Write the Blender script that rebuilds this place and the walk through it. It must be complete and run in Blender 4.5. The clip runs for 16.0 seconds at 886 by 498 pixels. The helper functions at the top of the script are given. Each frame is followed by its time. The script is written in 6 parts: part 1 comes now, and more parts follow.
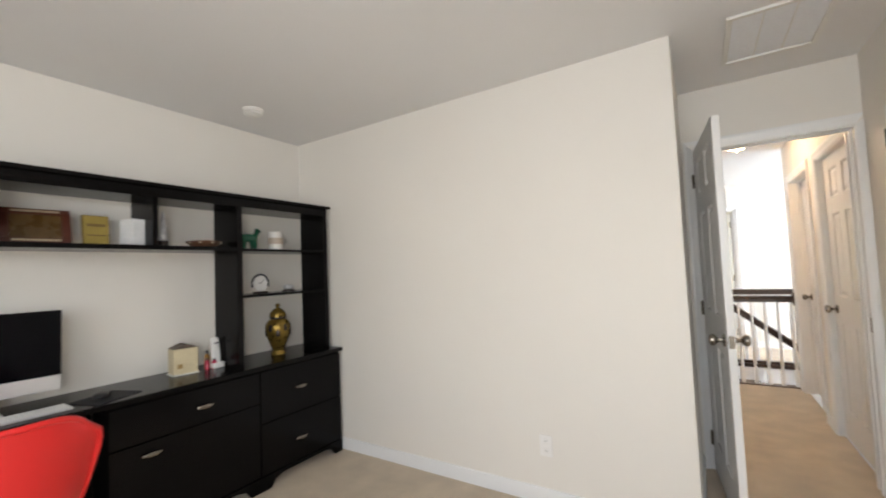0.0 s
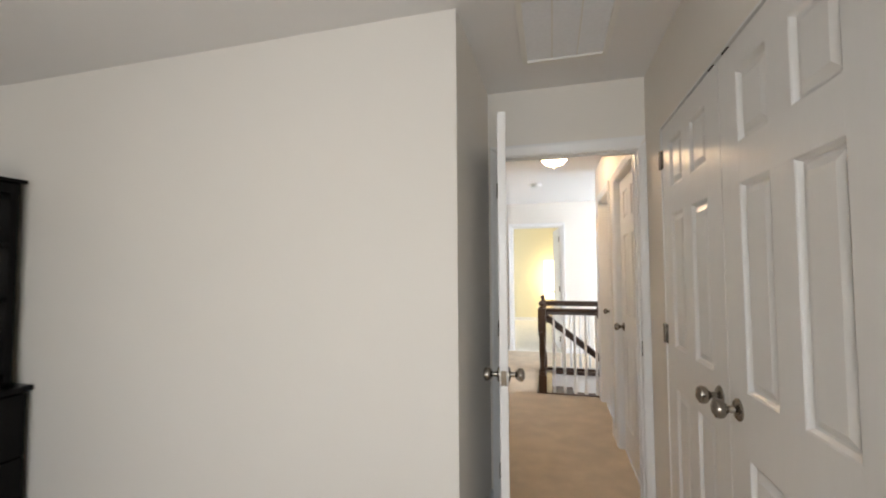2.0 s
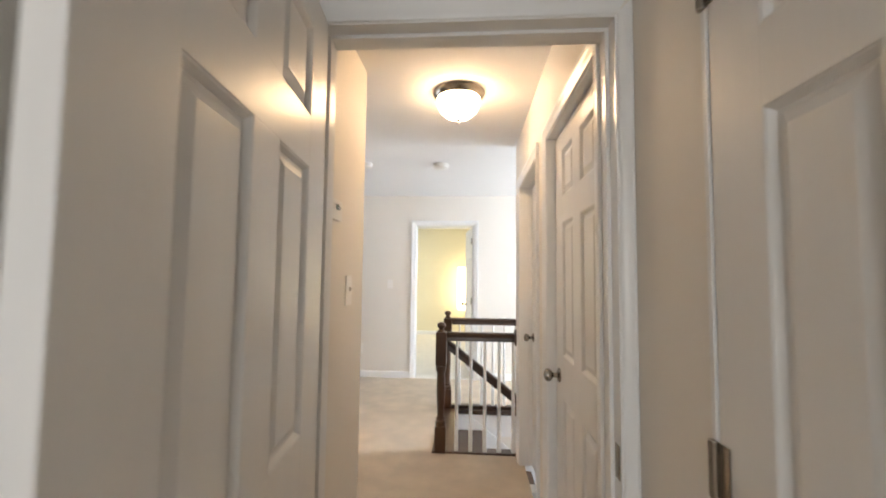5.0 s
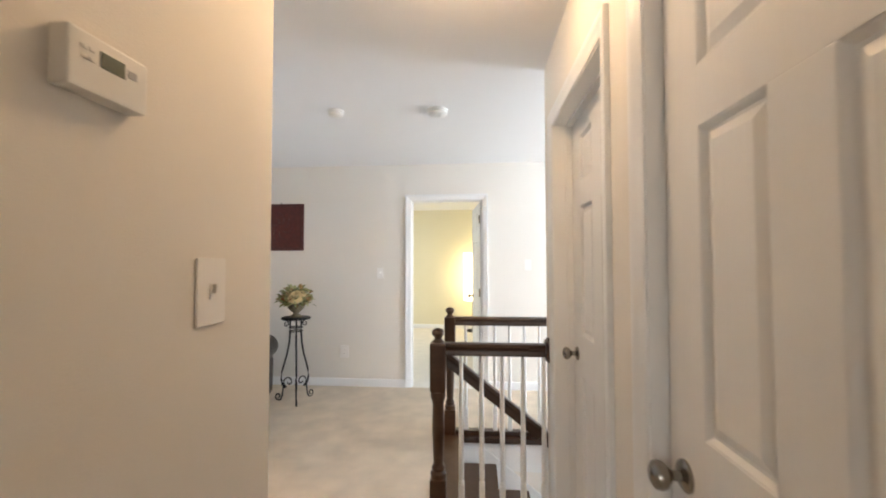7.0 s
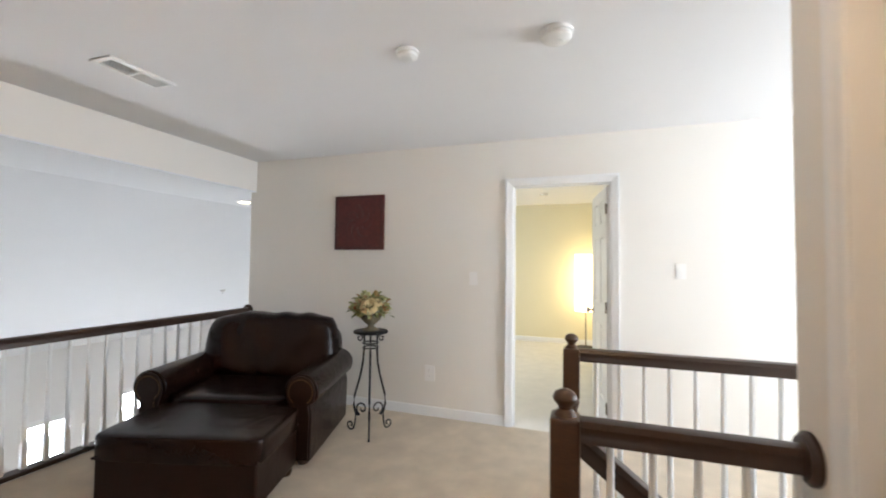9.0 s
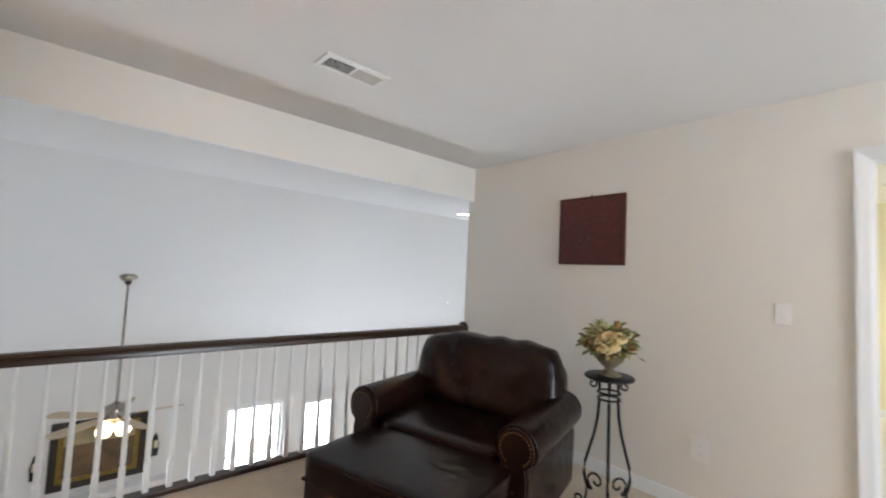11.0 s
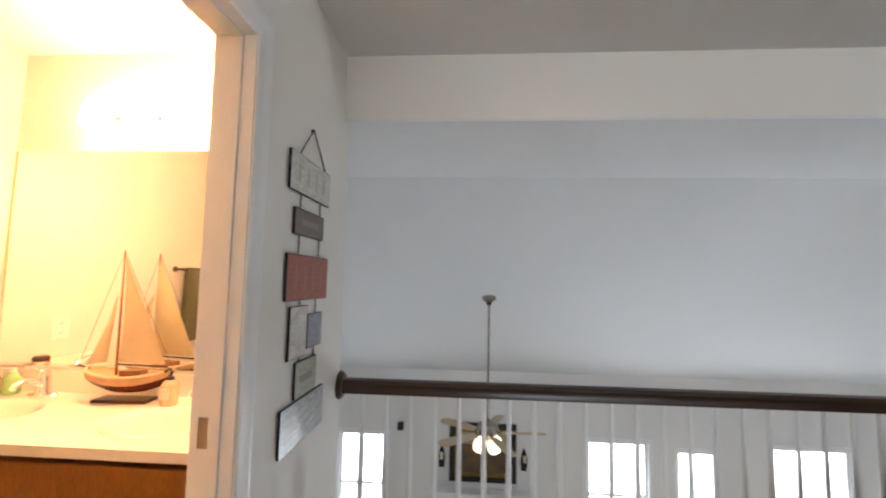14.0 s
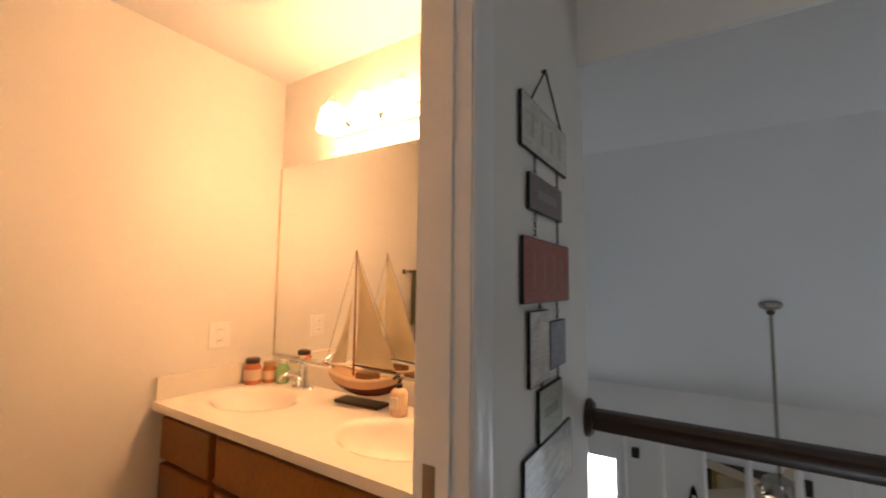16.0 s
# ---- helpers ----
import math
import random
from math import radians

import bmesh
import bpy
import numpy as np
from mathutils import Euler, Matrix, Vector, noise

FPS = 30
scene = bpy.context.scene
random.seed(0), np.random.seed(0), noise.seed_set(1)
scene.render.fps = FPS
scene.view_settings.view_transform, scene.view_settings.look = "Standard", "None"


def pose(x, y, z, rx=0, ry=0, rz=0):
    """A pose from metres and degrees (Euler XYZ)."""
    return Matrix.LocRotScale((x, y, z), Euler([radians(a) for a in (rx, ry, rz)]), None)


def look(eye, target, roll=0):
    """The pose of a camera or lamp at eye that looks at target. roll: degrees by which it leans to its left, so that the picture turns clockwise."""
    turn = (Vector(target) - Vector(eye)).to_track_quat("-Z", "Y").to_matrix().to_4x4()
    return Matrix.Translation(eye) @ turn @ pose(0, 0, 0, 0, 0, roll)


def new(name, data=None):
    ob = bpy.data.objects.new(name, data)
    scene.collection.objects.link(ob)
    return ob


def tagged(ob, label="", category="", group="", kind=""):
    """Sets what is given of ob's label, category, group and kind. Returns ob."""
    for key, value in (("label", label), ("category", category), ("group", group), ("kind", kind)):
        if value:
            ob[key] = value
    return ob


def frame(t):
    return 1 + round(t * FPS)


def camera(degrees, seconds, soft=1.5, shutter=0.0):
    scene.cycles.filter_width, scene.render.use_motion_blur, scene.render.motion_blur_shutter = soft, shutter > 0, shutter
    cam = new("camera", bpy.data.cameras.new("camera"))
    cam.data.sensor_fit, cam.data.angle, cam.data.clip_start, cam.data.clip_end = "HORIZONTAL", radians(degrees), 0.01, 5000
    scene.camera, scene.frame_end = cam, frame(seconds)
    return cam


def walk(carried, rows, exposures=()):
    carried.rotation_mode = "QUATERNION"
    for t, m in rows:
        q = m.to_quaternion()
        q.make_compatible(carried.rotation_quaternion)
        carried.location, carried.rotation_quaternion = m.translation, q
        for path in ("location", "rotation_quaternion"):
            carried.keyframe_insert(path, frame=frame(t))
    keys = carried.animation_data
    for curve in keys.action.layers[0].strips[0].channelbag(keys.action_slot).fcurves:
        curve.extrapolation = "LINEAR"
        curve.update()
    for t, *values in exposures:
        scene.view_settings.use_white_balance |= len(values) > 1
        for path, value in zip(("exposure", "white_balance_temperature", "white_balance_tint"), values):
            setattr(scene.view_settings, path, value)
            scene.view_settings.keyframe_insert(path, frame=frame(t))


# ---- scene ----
cam = camera(94.7, 16.0, soft=1.9, shutter=0.4)
PATH = [
    (0, (0.248, -0.173, 1.332), (-0.814, 1.519, 1.434), -2.4),
    (0.5, (0.331, -0.018, 1.355), (-0.57, 1.765, 1.441), -2.3),
    (1, (0.456, 0.156, 1.375), (-0.318, 1.998, 1.459), -1.9),
    (1.5, (0.532, 0.326, 1.378), (-0.122, 2.214, 1.466), -1.2),
    (2, (0.544, 0.522, 1.381), (0.033, 2.454, 1.472), -0.3),
    (2.5, (0.548, 0.738, 1.393), (0.149, 2.695, 1.495), 0.4),
    (3, (0.582, 0.965, 1.391), (0.281, 2.938, 1.51), 1.1),
    (3.5, (0.595, 1.214, 1.39), (0.392, 3.2, 1.52), 1.3),
    (4, (0.624, 1.459, 1.392), (0.48, 3.45, 1.526), 1.3),
    (6.5, (0.671, 2.713, 1.353), (0.524, 4.706, 1.433), 0.0),
    (7, (0.651, 2.98, 1.36), (0.483, 4.972, 1.425), -0.1),
    (7.5, (0.635, 3.217, 1.359), (0.38, 5.2, 1.421), -0.2),
    (8, (0.593, 3.459, 1.37), (0.249, 5.428, 1.427), -0.0),
    (10.5, (0.178, 4.427, 1.373), (-1.117, 5.946, 1.487), 2.2),
    (11, (0.025, 4.514, 1.367), (-1.472, 5.834, 1.491), 2.8),
    (11.5, (-0.119, 4.597, 1.351), (-1.755, 5.74, 1.485), 3.1),
    (12, (-0.287, 4.687, 1.355), (-2.054, 5.615, 1.484), 2.9),
    (12.5, (-0.449, 4.727, 1.356), (-2.321, 5.418, 1.493), 2.3),
    (13, (-0.607, 4.729, 1.351), (-2.55, 5.179, 1.498), 1.9),
    (13.5, (-0.768, 4.722, 1.345), (-2.754, 4.894, 1.502), 1.2),
    (14, (-0.936, 4.701, 1.342), (-2.925, 4.568, 1.503), 1.1),
    (14.5, (-1.087, 4.63, 1.331), (-3.044, 4.251, 1.5), 0.8),
    (15, (-1.197, 4.565, 1.324), (-3.1, 3.975, 1.5), 0.7),
    (15.5, (-1.287, 4.51, 1.326), (-3.098, 3.681, 1.499), 0.5),
    (16, (-1.345, 4.449, 1.314), (-3.027, 3.381, 1.48), 0.7),
]
EXPOSURES = [(0, 0.10), (0.7, 0.20), (1.5, 0.03), (2, -0.18), (3, -0.27), (4, -0.23), (6.5, -0.28), (7.5, -0.42), (8, -0.42), (10.5, -0.54), (11.3, -0.44), (12.5, -0.26), (13.2, -0.58), (14, -0.98), (15, -1.62), (16, -2.05)]
BASE_STOPS = 2.0    # the camera's fixed exposure; every lamp is scaled by LEVEL to go with it
LEVEL = 0.25
walk(cam, [(t, look(eye, target, roll)) for t, eye, target, roll in PATH], [(t, BASE_STOPS + stops) for t, stops in EXPOSURES])

# ---- world and large lights ----
world = bpy.data.worlds.new("sky")
scene.world = world
world.use_nodes = True
wn = world.node_tree
sky = wn.nodes.new("ShaderNodeTexSky")
sky.sky_type, sky.sun_disc = "NISHITA", False
sky.sun_elevation, sky.sun_rotation = radians(50), radians(200)
wn.nodes["Background"].inputs[1].default_value = 0.05
wn.links.new(sky.outputs[0], wn.nodes["Background"].inputs[0])


def window_light(name, eye, target, w, h, watts, colour):
    """The sky's light in a window's opening."""
    data = bpy.data.lights.new(name, "AREA")
    data.shape, data.size, data.size_y, data.energy, data.color = "RECTANGLE", w, h, watts * LEVEL, colour
    ob = new(name, data)
    ob.matrix_world = look(eye, target)
    return ob


DAY = (0.875, 0.93, 1.0)
COOL = (0.775, 0.87, 1.0)
XR_WINDOW = 1.10
GREAT_W, BED_W, STAIR_W = 88, 60, 282
GROUND = (1.0, 0.92, 0.80)
# each office window lets in cool light down from the sky and warm light up from the sunlit ground
window_light("office_sky_light", (0.05, -1.95, 1.65), (-0.2, 1.0, 0.4), 1.7, 0.8, 30, DAY)
window_light("office_ground_light", (0.05, -1.95, 1.02), (-0.1, 0.6, 2.5), 1.7, 0.4, 15, GROUND)
# the side pair is fill, added unseen to brighten alcove and desk wall
window_light("office_side_fill", (XR_WINDOW, -1.0, 1.6), (-1.2, 2.3, 0.9), 0.9, 0.9, 26, DAY)
window_light("office_side_ground_fill", (XR_WINDOW, -1.0, 0.98), (-1.2, 1.6, 2.6), 0.9, 0.3, 9, GROUND)
window_light("stair_window_light", (4.68, 6.25, 1.4), (-0.5, 5.2, 0.1), 1.1, 1.6, STAIR_W, COOL)
window_light("bedroom_window_light", (-2.38, 9.4, 1.4), (1.5, 9.2, 0.0), 1.5, 1.3, BED_W, COOL)

# ---- materials ----


def material(name, colour, rough=0.5, metal=0.0, grain=0.0, scale=60.0, bump=0.0, blotch=0.0, bscale=3.0, coat=0.0, stretch=(1, 1, 1), var=0.0, emit=0.0, emit_colour=None, spec=0.5):
    """Principled paint with fine grain, broad blotches and relief, at metre scale."""
    m = bpy.data.materials.new(name)
    m.use_nodes = True
    nt = m.node_tree
    b = nt.nodes["Principled BSDF"]
    b.inputs["Base Color"].default_value = (*colour, 1)
    b.inputs["Roughness"].default_value, b.inputs["Metallic"].default_value = rough, metal
    b.inputs["Coat Weight"].default_value = coat
    b.inputs["Specular IOR Level"].default_value = spec
    if emit:
        b.inputs["Emission Color"].default_value = (*(emit_colour or colour), 1)
        b.inputs["Emission Strength"].default_value = emit * LEVEL
    tc = nt.nodes.new("ShaderNodeTexCoord")
    mp = nt.nodes.new("ShaderNodeMapping")
    mp.inputs["Scale"].default_value = stretch
    nt.links.new(tc.outputs["Object"], mp.inputs[0])
    if grain or bump or blotch or var:
        fine = nt.nodes.new("ShaderNodeTexNoise")
        fine.inputs["Scale"].default_value, fine.inputs["Detail"].default_value = scale, 6
        broad = nt.nodes.new("ShaderNodeTexNoise")
        broad.inputs["Scale"].default_value, broad.inputs["Detail"].default_value = bscale, 3
        nt.links.new(mp.outputs[0], fine.inputs["Vector"])
        nt.links.new(mp.outputs[0], broad.inputs["Vector"])
        # value = 1 + grain * (fine - .5) + blotch * (broad - .5)
        a = nt.nodes.new("ShaderNodeMath")
        a.operation = "MULTIPLY_ADD"
        a.inputs[1].default_value, a.inputs[2].default_value = 2 * grain, 1 - grain
        nt.links.new(fine.outputs[0], a.inputs[0])
        c = nt.nodes.new("ShaderNodeMath")
        c.operation = "MULTIPLY_ADD"
        c.inputs[1].default_value, c.inputs[2].default_value = 2 * blotch, 1 - blotch
        nt.links.new(broad.outputs[0], c.inputs[0])
        d = nt.nodes.new("ShaderNodeMath")
        d.operation = "MULTIPLY"
        nt.links.new(a.outputs[0], d.inputs[0])
        nt.links.new(c.outputs[0], d.inputs[1])
        if var:
            info = nt.nodes.new("ShaderNodeObjectInfo")
            e = nt.nodes.new("ShaderNodeMath")
            e.operation = "MULTIPLY_ADD"
            e.inputs[1].default_value, e.inputs[2].default_value = 2 * var, 1 - var
            nt.links.new(info.outputs["Random"], e.inputs[0])
            f = nt.nodes.new("ShaderNodeMath")
            f.operation = "MULTIPLY"
            nt.links.new(d.outputs[0], f.inputs[0])
            nt.links.new(e.outputs[0], f.inputs[1])
            d = f
        hs = nt.nodes.new("ShaderNodeHueSaturation")
        hs.inputs["Color"].default_value = (*colour, 1)
        nt.links.new(d.outputs[0], hs.inputs["Value"])
        nt.links.new(hs.outputs[0], b.inputs["Base Color"])
        r = nt.nodes.new("ShaderNodeMath")
        r.operation = "MULTIPLY"
        r.inputs[1].default_value = rough
        nt.links.new(c.outputs[0], r.inputs[0])
        nt.links.new(r.outputs[0], b.inputs["Roughness"])
        if bump:
            bn = nt.nodes.new("ShaderNodeBump")
            bn.inputs["Strength"].default_value, bn.inputs["Distance"].default_value = 1.0, bump
            nt.links.new(fine.outputs[0], bn.inputs["Height"])
            nt.links.new(bn.outputs[0], b.inputs["Normal"])
    return m


def glass_material(name, colour=(1, 1, 1), rough=0.0):
    m = bpy.data.materials.new(name)
    m.use_nodes = True
    b = m.node_tree.nodes["Principled BSDF"]
    b.inputs["Base Color"].default_value = (*colour, 1)
    b.inputs["Roughness"].default_value, b.inputs["Transmission Weight"].default_value = rough, 1.0
    return m


M_WALL = material("cream_wall_paint", (0.80, 0.765, 0.708), 0.6, grain=0.012, scale=260, bump=0.0006, blotch=0.02, bscale=1.3)
M_GREATWALL = material("grey_white_wall_paint", (0.79, 0.78, 0.77), 0.6, grain=0.012, scale=260, bump=0.0006, blotch=0.02, bscale=1.3)
M_YELLOW = material("yellow_wall_paint", (0.79, 0.73, 0.53), 0.6, grain=0.012, scale=260, bump=0.0006, blotch=0.02)
M_CEIL = material("ceiling_paint", (0.80, 0.79, 0.785), 0.75, grain=0.015, scale=180, bump=0.001, blotch=0.015)
M_TRIM = material("white_gloss_trim", (0.82, 0.82, 0.815), 0.28, grain=0.01, scale=30, bump=0.0003, blotch=0.03)
M_DOOR = material("white_door_paint", (0.80, 0.793, 0.78), 0.3, grain=0.012, scale=18, bump=0.0004, blotch=0.03, stretch=(6, 6, 1))
M_CARPET = material("tan_carpet", (0.57, 0.48, 0.37), 0.95, grain=0.22, scale=380, bump=0.0016, blotch=0.28, bscale=5.0)
M_CARPET2 = material("pale_bedroom_carpet", (0.72, 0.69, 0.63), 0.95, grain=0.2, scale=380, bump=0.0014, blotch=0.12, bscale=7.0)
M_BLACK = material("black_lacquered_wood", (0.0035, 0.003, 0.003), 0.19, spec=0.13, grain=0.08, scale=60, bump=0.00004, blotch=0.10, bscale=6)
M_WOOD = material("dark_stained_oak", (0.058, 0.026, 0.011), 0.32, grain=0.5, scale=40, bump=0.0005, blotch=0.25, bscale=5, stretch=(1, 1, 8), var=0.1)
M_RAILWOOD = material("dark_stained_handrail", (0.036, 0.016, 0.008), 0.30, grain=0.25, scale=30, bump=0.0002, blotch=0.15, bscale=5, stretch=(6, 1, 6))
M_OAK = material("honey_oak", (0.28, 0.102, 0.015), 0.36, spec=0.25, grain=0.5, scale=34, bump=0.0006, blotch=0.2, bscale=4, stretch=(5, 5, 1), var=0.06)
M_NICKEL = material("satin_nickel", (0.31, 0.28, 0.245), 0.22, 1.0, grain=0.05, scale=90)
M_CHROME = material("chrome", (0.75, 0.75, 0.76), 0.08, 1.0)
M_STEEL = material("dark_bronze_metal", (0.05, 0.04, 0.035), 0.42, 0.8, grain=0.2, scale=60, bump=0.0004)
M_IRON = material("black_wrought_iron", (0.018, 0.017, 0.017), 0.5, 0.6, grain=0.3, scale=80, bump=0.0008)


def leather(name, colour, rough, folds):
    """Glossy hide with soft pulled wrinkles in the relief."""
    m = material(name, colour, rough, spec=0.20, grain=0.2, scale=85, blotch=0.12, bscale=5)
    nt = m.node_tree
    tc = nt.nodes.new("ShaderNodeTexCoord")
    wr = nt.nodes.new("ShaderNodeTexNoise")
    wr.inputs["Scale"].default_value, wr.inputs["Detail"].default_value, wr.inputs["Distortion"].default_value = 6.0, 1.5, 1.2
    nt.links.new(tc.outputs["Object"], wr.inputs["Vector"])
    bend = nt.nodes.new("ShaderNodeBump")
    bend.inputs["Distance"].default_value = folds
    nt.links.new(wr.outputs[0], bend.inputs["Height"])
    nt.links.new(bend.outputs[0], nt.nodes["Principled BSDF"].inputs["Normal"])
    return m


M_LEATHER = leather("dark_brown_leather", (0.012, 0.005, 0.0034), 0.26, 0.004)
M_LEATHER2 = leather("brown_leather_panel", (0.016, 0.0065, 0.0038), 0.34, 0.002)
M_BRASS = material("antique_brass", (0.16, 0.10, 0.045), 0.4, 1.0, grain=0.2, scale=80)
M_GOLD = material("aged_gold", (0.24, 0.155, 0.032), 0.32, 0.75, grain=0.35, scale=45, bump=0.002, blotch=0.55, bscale=26)
M_PLASTIC = material("white_plastic", (0.80, 0.79, 0.76), 0.38, grain=0.01, scale=40)
M_PLATE = material("ivory_wall_plate", (0.86, 0.84, 0.81), 0.38, grain=0.01, scale=40)
M_DARKPLASTIC = material("dark_plastic", (0.02, 0.02, 0.022), 0.35, grain=0.1, scale=50)
M_LCD = material("grey_green_display", (0.12, 0.14, 0.10), 0.25, grain=0.1, scale=200)
M_RED = material("red_plastic_shell", (0.66, 0.020, 0.020), 0.30, grain=0.03, scale=40, blotch=0.04)
M_SCREEN = material("black_screen_glass", (0.002, 0.002, 0.003), 0.12, spec=0.12)
M_ALU = material("brushed_aluminium", (0.72, 0.72, 0.73), 0.32, 0.6, grain=0.04, scale=90)
M_MIRROR = material("mirror", (0.93, 0.94, 0.93), 0.0, 1.0)
M_MARBLE = material("cream_cultured_marble", (0.86, 0.80, 0.71), 0.14, grain=0.03, scale=14, blotch=0.04, bscale=5)
M_PIC = material("oxblood_carved_panel", (0.085, 0.016, 0.012), 0.5, grain=0.5, scale=30, bump=0.004, blotch=0.45, bscale=9)
M_PANE = glass_material("window_glass")
M_SKYGLOW = material("sky_backdrop", (0.95, 0.97, 1.0), 0.9, emit=7.0, emit_colour=(0.92, 0.96, 1.0))
M_DOME = material("lit_frosted_dome", (0.95, 0.9, 0.8), 0.4, emit=47.0, emit_colour=(1.0, 0.67, 0.38))
M_BELL = material("lit_frosted_bell", (0.95, 0.9, 0.8), 0.4, emit=122.0, emit_colour=(1.0, 0.545, 0.262))
M_BULB = material("lit_bulb", (0.95, 0.9, 0.8), 0.4, emit=205.0, emit_colour=(1.0, 0.54, 0.26))
M_FANGLASS = material("lit_fan_glass", (0.95, 0.88, 0.75), 0.4, emit=5.0, emit_colour=(1.0, 0.78, 0.5))
M_SHADE = material("lit_paper_shade", (0.95, 0.85, 0.55), 0.8, grain=0.1, scale=40, emit=7.0, emit_colour=(1.0, 0.80, 0.46))
M_DOWN = material("lit_downlight", (0.95, 0.9, 0.8), 0.4, emit=20.0, emit_colour=(1.0, 0.85, 0.62))
M_FILTER = material("pale_air_filter", (0.87, 0.89, 0.93), 0.9, grain=0.06, scale=60, bump=0.002)
M_DARKGAP = material("duct_shade", (0.06, 0.06, 0.06), 0.8, grain=0.1)


def plain(name, r, g, b, rough=0.5, metal=0.0):
    """A small thing's own colour, with slight wear."""
    return material(name, (r, g, b), rough, metal, grain=0.10, scale=70, bump=0.0003, blotch=0.10, bscale=15)


# ---- mesh helpers ----


def bx(bm, x0, x1, y0, y1, z0, z1, bev=0.0, seg=2):
    """A box, bevelled where bev is given."""
    got = bmesh.ops.create_cube(bm, size=1.0, matrix=Matrix.Translation(((x0 + x1) / 2, (y0 + y1) / 2, (z0 + z1) / 2)) @ Matrix.Diagonal((x1 - x0, y1 - y0, z1 - z0, 1)))
    if bev:
        edges = list({e for v in got["verts"] for e in v.link_edges})
        bmesh.ops.bevel(bm, geom=edges, offset=bev, segments=seg, affect="EDGES", profile=0.6)
    return bm


def box(x0, x1, y0, y1, z0, z1, bev=0.0, seg=2):
    return bx(bmesh.new(), x0, x1, y0, y1, z0, z1, bev, seg)


def turned(profile, seg=24, m=None, bm=None):
    """A turned solid from (radius, height) pairs, about z."""
    bm = bm or bmesh.new()
    m = m or Matrix()
    rings = []
    for r, z in profile:
        r = max(r, 1e-4)
        rings.append([bm.verts.new(m @ Vector((r * math.cos(2 * math.pi * k / seg), r * math.sin(2 * math.pi * k / seg), z))) for k in range(seg)])
    for a, b in zip(rings, rings[1:]):
        for k in range(seg):
            bm.faces.new((a[k], a[(k + 1) % seg], b[(k + 1) % seg], b[k]))
    bm.faces.new(rings[0][::-1])
    bm.faces.new(rings[-1])
    return bm


def tube(points, r, seg=8, bm=None, taper=None):
    """A round bar along points."""
    bm = bm or bmesh.new()
    pts = [Vector(p) for p in points]
    rings = []
    up = Vector((0, 0, 1))
    for i, p in enumerate(pts):
        d = (pts[min(i + 1, len(pts) - 1)] - pts[max(i - 1, 0)]).normalized()
        side = d.cross(up)
        if side.length < 1e-3:
            side = d.cross(Vector((1, 0, 0)))
        side.normalize()
        top = side.cross(d)
        rr = r if taper is None else r + (taper - r) * i / (len(pts) - 1)
        rings.append([bm.verts.new(p + rr * (math.cos(2 * math.pi * k / seg) * side + math.sin(2 * math.pi * k / seg) * top)) for k in range(seg)])
    for a, b in zip(rings, rings[1:]):
        for k in range(seg):
            bm.faces.new((a[k], a[(k + 1) % seg], b[(k + 1) % seg], b[k]))
    bm.faces.new(rings[0][::-1])
    bm.faces.new(rings[-1])
    return bm


def extruded(profile, depth, m=None, bm=None, bev=0.0):
    """An outline of (x, z) pairs extruded along y from 0 to depth."""
    bm = bm or bmesh.new()
    m = m or Matrix()
    a = [bm.verts.new(m @ Vector((x, 0, z))) for x, z in profile]
    b = [bm.verts.new(m @ Vector((x, depth, z))) for x, z in profile]
    n = len(a)
    f1, f2 = bm.faces.new(a), bm.faces.new(b[::-1])
    for k in range(n):
        bm.faces.new((a[k], b[k], b[(k + 1) % n], a[(k + 1) % n]))
    bmesh.ops.recalc_face_normals(bm, faces=bm.faces)
    if bev:
        bmesh.ops.bevel(bm, geom=[e for e in f1.edges] + [e for e in f2.edges], offset=bev, segments=3, affect="EDGES", profile=0.5)
    return bm


def pillow(a, b, c, e=0.35, seg=28, m=None, crease=0.0, seed=0.0):
    """A stuffed, rounded block with half sizes a, b, c, with soft creases."""
    bm = bmesh.new()
    m = m or Matrix()

    def p(v, n):
        return math.copysign(abs(v) ** n, v)

    rows = []
    for i in range(seg // 2 + 1):
        u = -math.pi / 2 + math.pi * i / (seg // 2)
        ring = []
        for k in range(seg):
            w = 2 * math.pi * k / seg
            v = Vector((a * p(math.cos(u), e) * p(math.cos(w), e), b * p(math.cos(u), e) * p(math.sin(w), e), c * p(math.sin(u), e)))
            if crease:
                v += v.normalized() * crease * (noise.noise(v * 6 + Vector((seed, seed, 0))) + 0.3 * noise.noise(v * 15 + Vector((0, seed, seed))))
            ring.append(bm.verts.new(m @ v))
        rows.append(ring)
    for r0, r1 in zip(rows, rows[1:]):
        for k in range(seg):
            bm.faces.new((r0[k], r0[(k + 1) % seg], r1[(k + 1) % seg], r1[k]))
    bmesh.ops.remove_doubles(bm, verts=bm.verts, dist=1e-5)
    return bm


